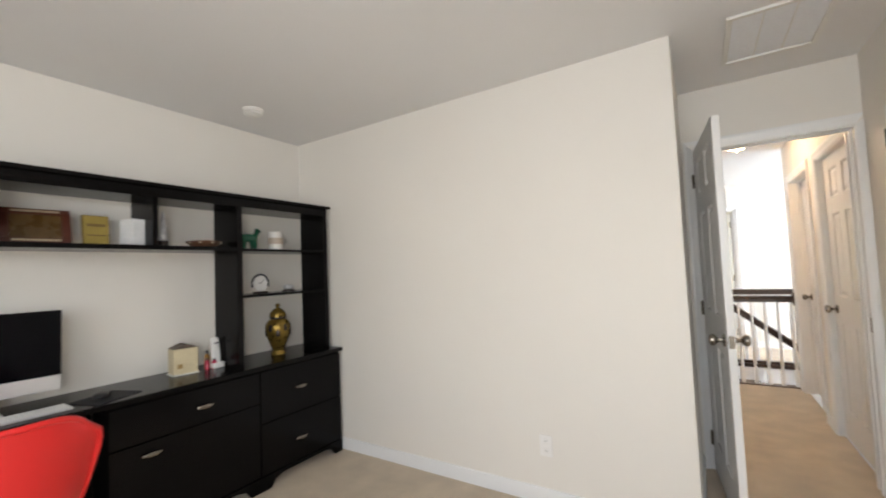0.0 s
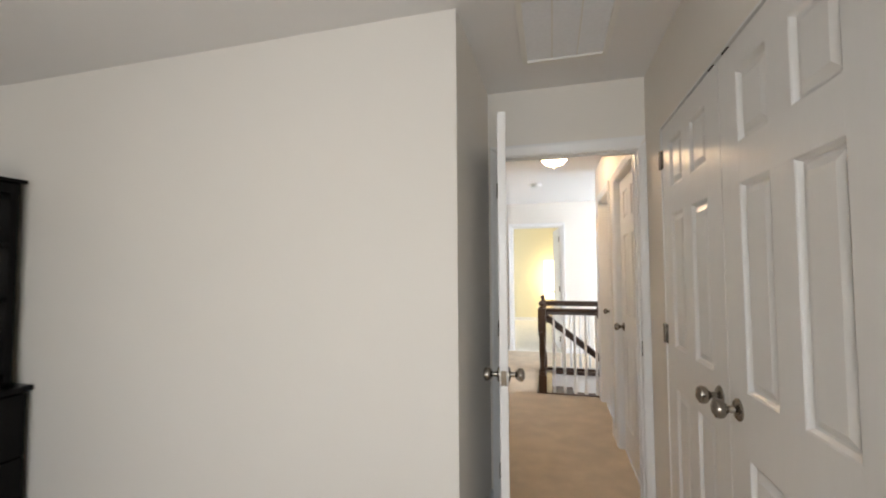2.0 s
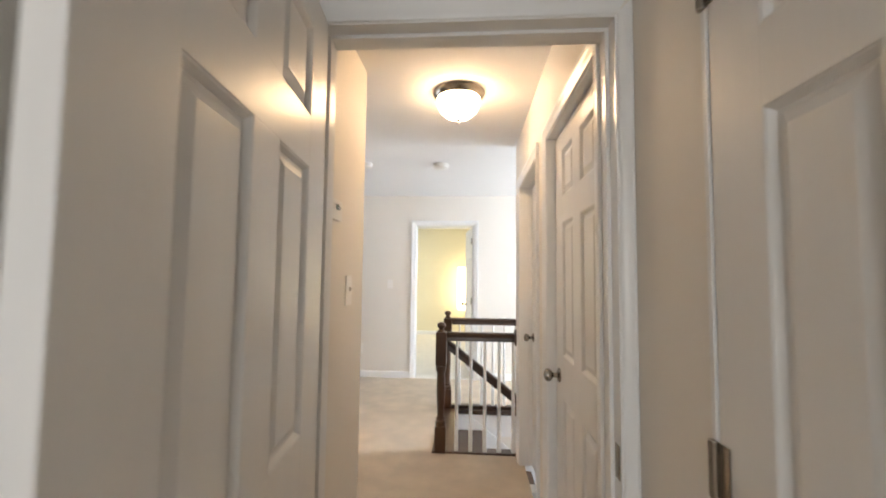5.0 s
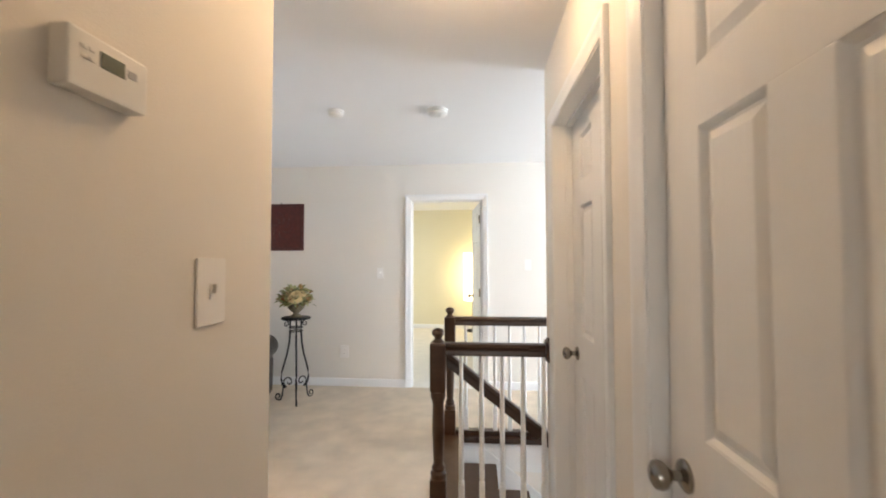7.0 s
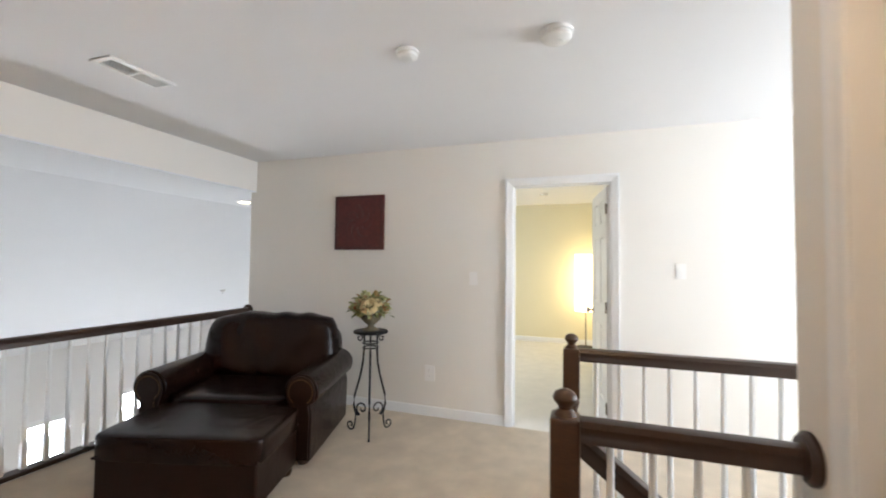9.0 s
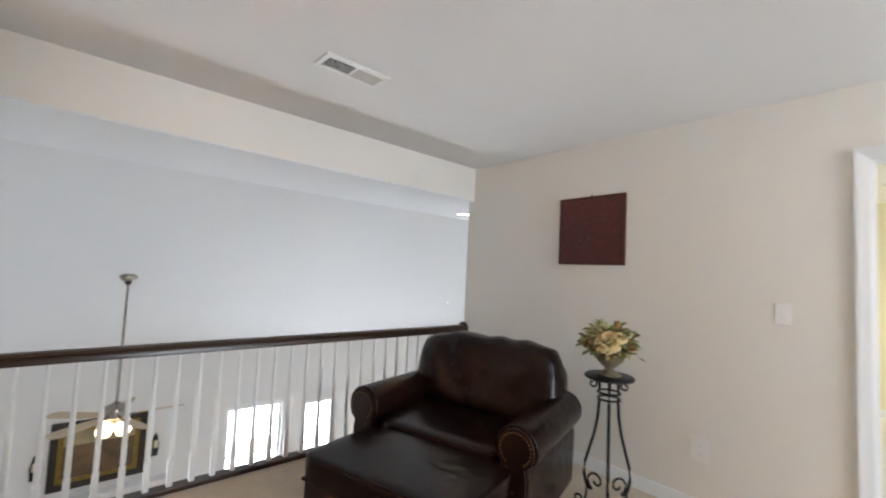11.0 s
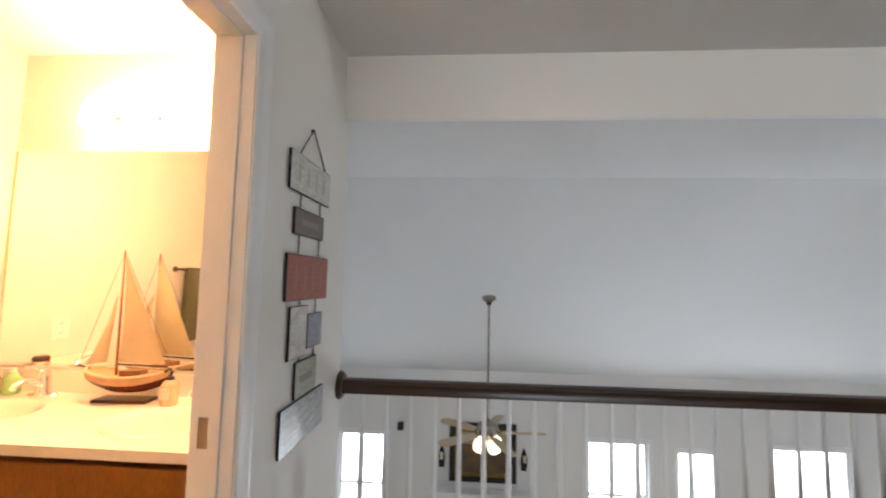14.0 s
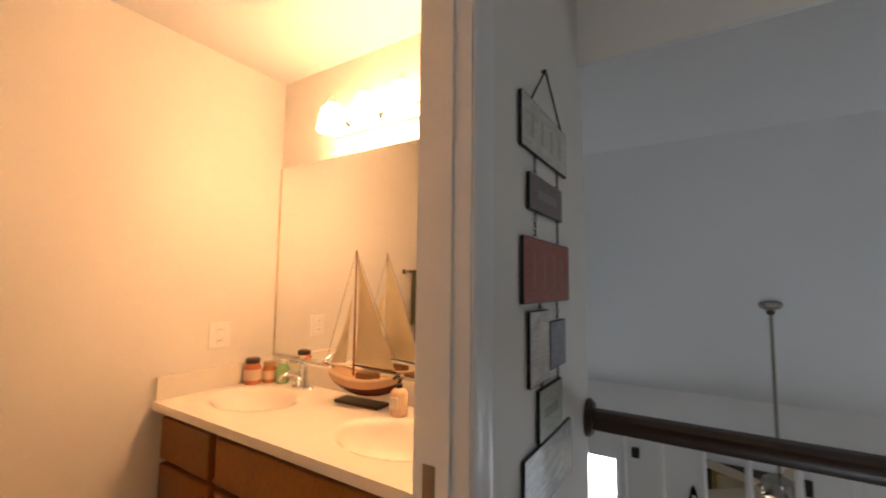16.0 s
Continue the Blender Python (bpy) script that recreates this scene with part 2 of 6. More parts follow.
def cushion(hw, hh, th, m, seed=0.0):
    """A slumped back cushion, wide and rounded, with creases running to the bottom middle."""
    bm = bmesh.new()
    n, k = 44, 30
    sheets = []
    for side in (-1, 1):
        rows = []
        for j in range(k + 1):
            v = 2 * j / k - 1
            row = []
            for i in range(n + 1):
                u = 2 * i / n - 1
                x = hw * u * (1 - 0.10 * v ** 4) * (1.0 + 0.03 * (1 - v))
                z = hh * v * (1 - 0.17 * u ** 4)
                if v > 0:
                    z += 0.020 * v * noise.noise(Vector((x * 7 + seed, 0, 1.7)))
                puff = th * max(0.0, 1 - u ** 6) ** 0.5 * max(0.0, 1 - v ** 6) ** 0.5
                y = side * puff
                if side < 0:
                    rad = math.hypot(x, z + hh)
                    ang = math.atan2(x, z + hh)
                    fold = math.sin(ang * 7 + 2.2 * noise.noise(Vector((x * 4, z * 4, seed)))) * min(1, rad * 2.2)
                    y += puff / th * (0.011 * fold + 0.014 * noise.noise(Vector((x * 5, z * 6, seed + 3))) + 0.004 * noise.noise(Vector((x * 19, z * 15, seed))))
                row.append(bm.verts.new(m @ Vector((x, y, z))))
            rows.append(row)
        sheets.append(rows)
        for a, b in zip(rows, rows[1:]):
            for i in range(n):
                bm.faces.new((a[i], a[i + 1], b[i + 1], b[i]))
    bmesh.ops.remove_doubles(bm, verts=bm.verts, dist=1e-5)
    return bm


def spun(axis, at):
    """A matrix that lays z along an axis."""
    turn = {"x": pose(0, 0, 0, 0, 90, 0), "-x": pose(0, 0, 0, 0, -90, 0), "y": pose(0, 0, 0, -90, 0, 0), "-y": pose(0, 0, 0, 90, 0, 0), "z": Matrix(), "-z": pose(0, 0, 0, 180, 0, 0)}[axis]
    return Matrix.Translation(at) @ turn


def finish(ob, mat, angle=38):
    """Smooth shading in which broad faces keep their own direction and small rounded edges bend to them."""
    me = ob.data
    me.materials.append(mat)
    me.polygons.foreach_set("use_smooth", [True] * len(me.polygons))
    me.set_sharp_from_angle(angle=radians(angle))
    sizes = [p.area for p in me.polygons]
    if len(sizes) > 900 or max(sizes) < 8 * sum(sizes) / len(sizes):
        return      # evenly fine meshes need no bending
    near = math.cos(radians(angle))
    faces = [(p.normal.copy(), p.area) for p in me.polygons]
    around = [[] for _ in me.vertices]
    for p in me.polygons:
        for v in p.vertices:
            around[v].append(p.index)
    bent = []
    for p in me.polygons:
        n0 = faces[p.index][0]
        for v in p.vertices:
            total = Vector()
            for k in around[v]:
                n1, area = faces[k]
                if n0.dot(n1) > near:
                    total += n1 * area
            bent.append(total.normalized() if total.length > 1e-12 else n0)
    me.normals_split_custom_set(bent)


def part(name, bm, mat, parent, label="", angle=38):
    """One mesh under a thing or under a part."""
    bmesh.ops.recalc_face_normals(bm, faces=bm.faces)
    me = bpy.data.meshes.new(name)
    bm.to_mesh(me)
    bm.free()
    ob = new(name, me)
    finish(ob, mat, angle)
    ob.parent = parent
    if label:
        ob["label"] = label
    return ob


def thing(name, at, label, category, turn=0.0, group="", kind=""):
    """The Empty at a thing's base that carries its parts."""
    ob = new(name)
    ob.matrix_world = pose(*at, 0, 0, turn)
    ob.empty_display_size = 0.1
    return tagged(ob, label, category, group, kind)


def solid(name, bm, mat, label, category, group="", kind="", at=None, turn=0.0):
    """A thing of a single mesh."""
    ob = part(name, bm, mat, None)
    if at:
        ob.matrix_world = pose(*at, 0, 0, turn)
    return tagged(ob, label, category, group, kind)


def structure(name, bm, mat, label, category):
    return solid(name, bm, mat, label, category, kind="structure")


def wall(name, axis, c0, c1, a0, a1, z0, z1, mat, holes=(), label="plain painted drywall wall with fine orange-peel texture"):
    """A wall of thickness c0..c1 across, a0..a1 along, with openings (a, a, z, z) cut through."""
    bm = bmesh.new()

    def slab(p0, p1, q0, q1):
        if p1 - p0 < 1e-4 or q1 - q0 < 1e-4:
            return
        if axis == "y":
            bx(bm, p0, p1, c0, c1, q0, q1)
        else:
            bx(bm, c0, c1, p0, p1, q0, q1)

    at = a0
    for h0, h1, q0, q1 in sorted(holes):
        slab(at, h0, z0, z1)
        slab(h0, h1, z0, q0)
        slab(h0, h1, q1, z1)
        at = h1
    slab(at, a1, z0, z1)
    return structure(name, bm, mat, label, "wall")

# ---- the plan ----
H = 2.44            # ceiling height
XW, XR, XE1 = -2.60, 1.062, 1.030   # the last: hall east wall; office west wall, east wall of office and hall
YS = -1.9           # office south wall
YB = 2.105          # blank wall's south face
XA = 0.185          # alcove's west face
YD = 2.97           # door wall's south face
XH = 0.107          # hall's west wall
YL = 4.085          # loft's south wall (bathroom wall)
YC = 4.015          # end of the hall's west wall
YF = 7.42           # loft's north wall
XL = -2.90          # line of the loft's railing
YSTAIR = 5.28       # stairwell's south side
XM, YBS = -2.768, 2.46  # bathroom mirror wall, south wall
XG = -8.75          # great room's west wall
ZG = -3.6           # great room's floor
XE = 4.6            # east end of stairwell
YG = 6.205          # gallery's edge over the stairs

# ---- floors ----


def floor(name, x0, x1, y0, y1, z=0.0, mat=None, label="tan cut-pile carpet with soft brush marks"):
    return structure(name, box(x0, x1, y0, y1, z - 0.25, z), mat or M_CARPET, label, "floor")


floor("floor_office", XW, XR, YS, YB)
floor("floor_alcove", XA, XR, YB, YD + 0.12)
floor("floor_hall", XH, XR, YD + 0.12, YL)
floor("floor_landing", XH, XR, YL, YSTAIR - 0.10)
floor("floor_loft", XL + 0.05, XH, YL, YF)
floor("floor_loft_middle", XH, 0.37, YSTAIR - 0.10, YF)
floor("floor_gallery", 0.37, XE, YG + 0.022, YF)
floor("floor_bedroom", -2.5, 0.8, YF, 11.4, mat=M_CARPET2, label="pale cream cut-pile bedroom carpet")
M_VINYL = material("beige_vinyl", (0.45, 0.38, 0.28), 0.4, grain=0.1, scale=20, blotch=0.1)
floor("floor_loft_corner", -0.85, XH, YC - 0.12, YL)
floor("floor_bathroom", XM, -0.85, YBS, YL, mat=M_VINYL, label="beige sheet vinyl bathroom floor")
floor("floor_great_room", XG, XL + 0.1, 0.5, 12.8, z=ZG)

# ---- ceilings ----
structure("ceiling_office", box(XW - 0.1, XR + 0.1, YS - 0.1, YB + 0.06, H, H + 0.12), M_CEIL, "flat white painted office ceiling", "ceiling")
structure("ceiling_alcove", box(0.0, XR + 0.1, YB + 0.06, YD + 0.06, H, H + 0.12), M_CEIL, "flat white painted alcove ceiling", "ceiling")
structure("ceiling_hall", box(0.0, XR + 0.1, YD + 0.06, YL, H, H + 0.12), M_CEIL, "flat white painted hall ceiling", "ceiling")
structure("ceiling_loft", box(XL + 0.07, XE, YL, YF + 0.06, H, H + 0.12), M_CEIL, "flat white painted loft ceiling", "ceiling")
structure("ceiling_bathroom", box(XM, 0.0, YBS, YL, H, H + 0.12), M_CEIL, "flat white painted bathroom ceiling", "ceiling")
structure("ceiling_bedroom", box(-2.6, 3.5, YF + 0.06, 11.5, H, H + 0.12), M_CEIL, "flat white painted bedroom ceiling", "ceiling")
# header over the railing, its soffit, and the great room's sloped ceiling
ZH = 2.11
XSF = -3.88
SLOPE = 0.495
structure("header_beam", box(XSF, XL + 0.07, YL - 3.6, 12.8, ZH + 0.012, H + 0.12), M_WALL, "painted drywall header above the loft railing", "beam")
zt = ZH - SLOPE * (XSF - XG)
slope = extruded([(XSF, ZH), (XG - 0.1, zt - 0.05), (XG - 0.1, zt + 0.15), (XSF, ZH + 0.2)], 12.3, Matrix.Translation((0, 0.5, 0)))
# bluish white: the windows' cool light on the soffit is put into this colour
M_COOLCEIL = material("window_lit_ceiling_paint", (0.73, 0.745, 0.765), 0.75, grain=0.015, scale=180, bump=0.001, blotch=0.015)
structure("soffit", box(XSF, XL + 0.068, YL - 3.6, 12.8, ZH, ZH + 0.012), M_COOLCEIL, "flat white soffit under the header, tinted as by cool window light", "ceiling")
structure("ceiling_great_room", slope, M_COOLCEIL, "sloped white great room ceiling", "ceiling")

# ---- walls ----
wall("wall_office_west", "x", XW - 0.12, XW, YS, YB + 0.12, 0, H, M_WALL)
wall("wall_office_south", "y", YS - 0.12, YS, XW - 0.12, XR + 0.12, 0, H, M_WALL, [(-0.8, 0.9, 0.8, 2.1)])
wall("wall_office_north", "y", YB, YB + 0.115, XW, XA, 0, H, M_WALL)
wall("wall_alcove_west", "x", XA - 0.115, XA, YB + 0.115, YD, 0, H, M_WALL)
wall("wall_office_east", "x", XR, XR + 0.12, YS, YD + 0.12, 0, H, M_WALL, [(-1.5, -0.5, 0.8, 2.1), (1.276, 2.662, 0, 2.045)])
wall("wall_closet_back", "x", XR + 0.6, XR + 0.7, 1.0, 2.9, 0, H, M_WALL)
DX0, DX1 = 0.262, 1.022
wall("wall_hall_south", "y", YD, YD + 0.12, XA - 0.12, XR + 0.1, 0, H, M_WALL, [(DX0 - 0.015, DX1 + 0.015, 0, 2.055)])
wall("wall_hall_west", "x", XH - 0.12, XH, YD + 0.12, YC, 0, H, M_WALL)
wall("wall_hall_east", "x", XE1, XE1 + 0.14, YD + 0.12, YSTAIR, 0, H, M_WALL, [(3.145, 3.935, 0, 2.055), (4.217, 5.047, 0, 2.055)])
BX0, BX1 = -2.012, -1.385
wall("wall_loft_corner", "y", YC - 0.12, YC, -0.85, XH - 0.12, 0, H, M_WALL)
wall("wall_loft_south", "y", YL - 0.12, YL, XL, -0.85, 0, H, M_WALL, [(BX0 - 0.015, BX1 + 0.015, 0, 2.055)])
FX0, FX1 = -0.072, 0.700
wall("wall_loft_north", "y", YF, YF + 0.12, XL, XE, 0, H, M_WALL, [(FX0 - 0.015, FX1 + 0.015, 0, 2.055)])
wall("wall_stair_south", "y", YSTAIR - 0.12, YSTAIR, XR + 0.12, XE, -3, H, M_WALL)
wall("wall_stair_south_below", "y", YSTAIR - 0.12, YSTAIR, 0.37, XR + 0.12, -3, -0.25, M_WALL)
wall("wall_stair_east", "x", XE, XE + 0.12, YSTAIR - 0.12, YF + 0.12, -3, H, M_WALL, [(5.65, 6.85, 0.55, 2.25)])
wall("wall_stair_north_below", "y", YG, YG + 0.12, 0.37, XE, -3, -0.25, M_WALL)
structure("fascia_gallery", box(0.37, XE, YG, YG + 0.02, -0.25, -0.03), M_TRIM, "white painted fascia at the gallery's edge", "trim")
wall("wall_stair_west_below", "x", 0.25, 0.37, YSTAIR - 0.12, YG + 0.12, -3, -0.25, M_WALL)
# bathroom
wall("wall_bath_west", "x", XL - 0.1, XM, YBS - 0.1, YL - 0.12, 0, H, M_WALL)
# east wall's place is assumed, set close to bounce lamp light onto the jamb
wall("wall_bath_east", "x", -0.95, -0.85, YBS, YL - 0.12, 0, H, M_WALL)
wall("wall_bath_south", "y", YBS - 0.1, YBS, XM, -0.85, 0, H, M_WALL)
# bedroom
wall("wall_bedroom_north", "y", 11.4, 11.52, -2.6, 3.5, 0, H, M_YELLOW)
wall("wall_bedroom_west", "x", -2.62, -2.5, YF + 0.12, 11.4, 0, H, M_YELLOW, [(8.6, 10.2, 0.7, 2.1)])
wall("wall_bedroom_east", "x", 0.80, 0.92, YF + 0.12, 11.4, 0, H, M_YELLOW)
wall("wall_bedroom_lining", "y", YF + 0.12, YF + 0.13, -2.5, FX0 - 0.09, 0, H, M_YELLOW)
# great room
WINS = [("window_1", 2.30, 3.19, -1.50), ("window_2", 6.87, 7.94, -1.48), ("window_3", 8.44, 9.12, -1.60), ("window_4", 10.05, 11.36, -1.47)]
ZWB = -3.15
wall("wall_great_west", "x", XG - 0.15, XG, 0.5, 12.8, ZG, zt + 0.1, M_GREATWALL, [(a, b, ZWB, z) for _, a, b, z in WINS])
wall("wall_great_south", "y", 0.38, 0.5, XG, XL, ZG, H, M_GREATWALL)
wall("wall_great_north", "y", 12.8, 12.92, XG, XL, ZG, H, M_GREATWALL)
wall("wall_great_east_below", "x", XL + 0.1, XL + 0.2, 0.5, 12.8, ZG, -0.25, M_GREATWALL)
wall("wall_great_east_south", "x", XL, XL + 0.1, 0.5, YBS - 0.1, -0.25, H, M_GREATWALL)
wall("wall_great_east_north", "x", XL, XL + 0.1, YF + 0.12, 12.8, -0.25, H, M_GREATWALL)
structure("fascia_loft", box(XL - 0.02, XL + 0.05, YL, YF, -0.35, 0.0), M_TRIM, "white painted fascia at the loft's edge", "trim")
solid("backdrop", box(XG - 4.6, XG - 4.5, -6, 19, -6, 4), M_SKYGLOW, "overexposed pale sky beyond the windows", "sky", kind="structure")

# ---- baseboards ----


def base(x0, y0, x1, y1, side):
    """A baseboard along a wall's foot; side is the way it faces."""
    t = 0.013
    bm = bmesh.new()
    prof = [(0, 0), (t, 0), (t, 0.065), (t * 0.55, 0.082), (0, 0.085)]
    length = math.hypot(x1 - x0, y1 - y0)
    m = {"n": pose(x1, y0, 0, 0, 0, 90), "s": pose(x0, y0, 0, 0, 0, -90), "e": pose(x0, y0, 0), "w": pose(x0, y1, 0, 0, 0, 180)}[side]
    extruded(prof, length, m, bm)
    structure("baseboard", bm, M_TRIM, "white painted moulded baseboard along the wall foot", "baseboard")


base(XW, YB, XA, YB, "s")
base(XW, YS, XW, YB, "e")
base(XA, YB, XA, YD, "e")
base(XH, YD + 0.12, XH, YC, "e")
base(XR, 2.75, XR, YD, "w")
base(XE1, 3.995, XE1, 4.16, "w")
base(XE1, 5.10, XE1, YSTAIR, "w")
base(XL + 0.06, YF, FX0 - 0.07, YF, "s")
base(FX1 + 0.07, YF, XE, YF, "s")
base(XL + 0.06, YL, BX0 - 0.07, YL, "n")
base(BX1 + 0.07, YL, -0.85, YL, "n")
base(-0.85, YC, XH, YC, "n")
base(-2.5, 11.4, 0.80, 11.4, "s")

# ---- doors ----


def leaf_pieces(w, h, t=0.035):
    """The frame of a six-panel door, and its six panels, from the hinge at x = 0."""
    st, mid = 0.182 * w, 0.155 * w
    rails = [(0.0, 0.22), (0.845, 1.03), (1.615, 1.735), (h - 0.092, h)]
    frame_bm = bmesh.new()
    for x0, x1 in ((0, st), (w - st, w)):
        bx(frame_bm, x0, x1, -t / 2, t / 2, 0.008, h, 0.004)
    for z0, z1 in rails:
        bx(frame_bm, st - 0.003, w - st + 0.003, -t / 2, t / 2, max(z0, 0.008), z1, 0.004)
    for (_, z0), (z1, _) in zip(rails, rails[1:]):
        bx(frame_bm, w / 2 - mid / 2, w / 2 + mid / 2, -t / 2, t / 2, z0 - 0.003, z1 + 0.003, 0.004)
    panels = []
    for (_, z0), (z1, _) in zip(rails, rails[1:]):
        for x0, x1 in ((st, w / 2 - mid / 2), (w / 2 + mid / 2, w - st)):
            bm = bmesh.new()
            steps = [(0.0, t / 2 - 0.001), (0.003, t / 2 - 0.003), (0.010, t / 2 - 0.0125), (0.016, t / 2 - 0.013), (0.036, t / 2 - 0.004)]
            for s in (-1, 1):
                loops = [[bm.verts.new((xx, s * d, zz)) for xx, zz in ((x0 + i, z0 + i), (x1 - i, z0 + i), (x1 - i, z1 - i), (x0 + i, z1 - i))] for i, d in steps]
                for a, b in zip(loops, loops[1:]):
                    for k in range(4):
                        bm.faces.new((a[k], a[(k + 1) % 4], b[(k + 1) % 4], b[k]))
                bm.faces.new(loops[-1])
            panels.append(bm)
    return frame_bm, panels


def knob_bm(axis, at):
    """A round knob with its rose, standing out along an axis."""
    return turned([(0.032, 0), (0.032, 0.004), (0.026, 0.009), (0.011, 0.012), (0.010, 0.028), (0.017, 0.034), (0.026, 0.042), (0.029, 0.052), (0.026, 0.062), (0.016, 0.068), (0.0, 0.070)], 24, spun(axis, at))


def leaf(parent, w, h, m, knob=True, hinge_side=-1, hinges=True, both=True, knob_z=0.93, hinge_zs=(0.20, 1.02, 1.84)):
    """A door leaf with panels, knobs and hinges under a doorway."""
    fb, panels = leaf_pieces(w, h)
    fb.transform(m)
    door = part("door_leaf", fb, M_DOOR, parent, "white six-panel moulded door leaf")
    for p in panels:
        p.transform(m)
        part("panel", p, M_DOOR, door, angle=14)
    if knob:
        for ax, y in (("y", 0.0175), ("-y", -0.0175)) if both else (("-y", -0.0175),):
            k = knob_bm(ax, (w - 0.065, y, knob_z))
            k.transform(m)
            part("knob", k, M_NICKEL, door, "satin nickel door knob")
        lp = box(w - 0.001, w + 0.002, -0.012, 0.012, 0.90, 0.96)
        lp.transform(m)
        part("latch_plate", lp, M_NICKEL, door, "satin nickel latch plate")
    if hinges:
        for z in hinge_zs:
            hb = turned([(0.007, -0.045), (0.008, -0.043), (0.008, 0.043), (0.007, 0.045)], 10, Matrix.Translation((-0.006, hinge_side * 0.024, z)))
            bx(hb, -0.003, 0.028, hinge_side * 0.0195 - 0.001, hinge_side * 0.0195 + 0.001, z - 0.044, z + 0.044)
            hb.transform(m)
            part("hinge", hb, M_NICKEL, door, "satin nickel butt hinge")
    return door


def doorway(name, m, w, h, depth, label, front=True, back=True, cw=0.062, cwl=None, cwr=None, stop=None, strike=None):
    """Jambs and mitred casings of an opening: x along it, y through the wall (0 to depth), z up."""
    d = new(name)
    d.matrix_world = m
    tagged(d, label, "door", kind="structure")
    cwl, cwr = cwl or cw, cwr or cw
    j = 0.018
    part("jamb", box(-j, 0, -0.002, depth + 0.002, 0, h), M_TRIM, d)
    part("jamb", box(w, w + j, -0.002, depth + 0.002, 0, h), M_TRIM, d)
    part("head_jamb", box(-j, w + j, -0.002, depth + 0.002, h, h + j), M_TRIM, d)
    if stop is not None:
        part("door_stop", box(0, 0.010, stop, stop + 0.03, 0, h, 0.002), M_TRIM, d)
        part("door_stop", box(w - 0.010, w, stop, stop + 0.03, 0, h, 0.002), M_TRIM, d)
        part("door_stop", box(0.010, w - 0.010, stop, stop + 0.03, h - 0.010, h, 0.002), M_TRIM, d)
    for on, y0, s in ((front, 0, -1), (back, depth, 1)):
        if not on:
            continue
        for x_in, sgn, c in ((-0.005, -1, cwl), (w + 0.005, 1, cwr)):
            # section across the width: thin at the opening, thick at the back edge
            sec = [(0, 0), (c, 0), (c, 0.017), (c * 0.82, 0.018), (c * 0.62, 0.013), (c * 0.25, 0.011), (0.004, 0.009), (0, 0.006)]
            bm = bmesh.new()
            lo = [bm.verts.new((x_in + sgn * u, y0 + s * v, 0)) for u, v in sec]
            hi = [bm.verts.new((x_in + sgn * u, y0 + s * v, h + 0.005 + u)) for u, v in sec]
            for k in range(len(sec)):
                bm.faces.new((lo[k], lo[(k + 1) % len(sec)], hi[(k + 1) % len(sec)], hi[k]))
            bm.faces.new(lo)
            bm.faces.new(hi)
            part("casing", bm, M_TRIM, d)
        bm = bmesh.new()
        sec = [(0, 0), (cw, 0), (cw, 0.017), (cw * 0.82, 0.018), (cw * 0.62, 0.013), (cw * 0.25, 0.011), (0.004, 0.009), (0, 0.006)]
        le = [bm.verts.new((-0.005 - u * cwl / cw, y0 + s * v, h + 0.005 + u)) for u, v in sec]
        ri = [bm.verts.new((w + 0.005 + u * cwr / cw, y0 + s * v, h + 0.005 + u)) for u, v in sec]
        for k in range(len(sec)):
            bm.faces.new((le[k], le[(k + 1) % len(sec)], ri[(k + 1) % len(sec)], ri[k]))
        bm.faces.new(le)
        bm.faces.new(ri)
        part("head_casing", bm, M_TRIM, d)
    if strike is not None:
        x, y = strike
        part("strike_plate", box(x - 0.002, x + 0.002, y - 0.014, y + 0.014, 0.89, 0.97), M_NICKEL, d, "satin nickel strike plate")
    return d


HD = 2.037
# office door, open into the office beside the alcove wall
d1 = doorway("door_1", pose(DX0, YD, 0), DX1 - DX0, HD, 0.12, "white cased doorway with its six-panel door standing open", cwl=0.058, cwr=0.033, stop=0.045, strike=(DX1 - DX0, 0.022))
leaf(d1, 0.755, 2.032, pose(0.004, -0.012, 0, 0, 0, -83.5) @ pose(0, 0.0, 0), hinge_side=-1)
# closed doors on the hall's east side
d2 = doorway("door_2", pose(XE1, 3.92, 0, 0, 0, -90), 0.76, HD, 0.14, "white cased doorway with a closed six-panel door", back=False, stop=0.073)
leaf(d2, 0.754, 2.03, pose(0.757, 0.054, 0, 0, 0, 180), hinge_side=1)
d3 = doorway("door_3", pose(XE1, 5.032, 0, 0, 0, -90), 0.80, HD, 0.14, "white cased doorway with a deep-set closed six-panel door", back=False, stop=0.060)
leaf(d3, 0.794, 2.03, pose(0.797, 0.108, 0, 0, 0, 180), hinge_side=1, hinges=False)
# bathroom doorway
d4 = doorway("door_4", pose(BX1, YL, 0, 0, 0, 180), BX1 - BX0, HD, 0.12, "white cased bathroom doorway", stop=0.035, strike=(BX1 - BX0, 0.085))
# bedroom door, open inwards
d5 = doorway("door_5", pose(FX0, YF, 0), FX1 - FX0, HD, 0.12, "white cased bedroom doorway with its door standing open", stop=0.05)
leaf(d5, 0.765, 2.032, pose(FX1 - FX0 - 0.004, 0.135, 0, 0, 0, 97), hinge_side=1)
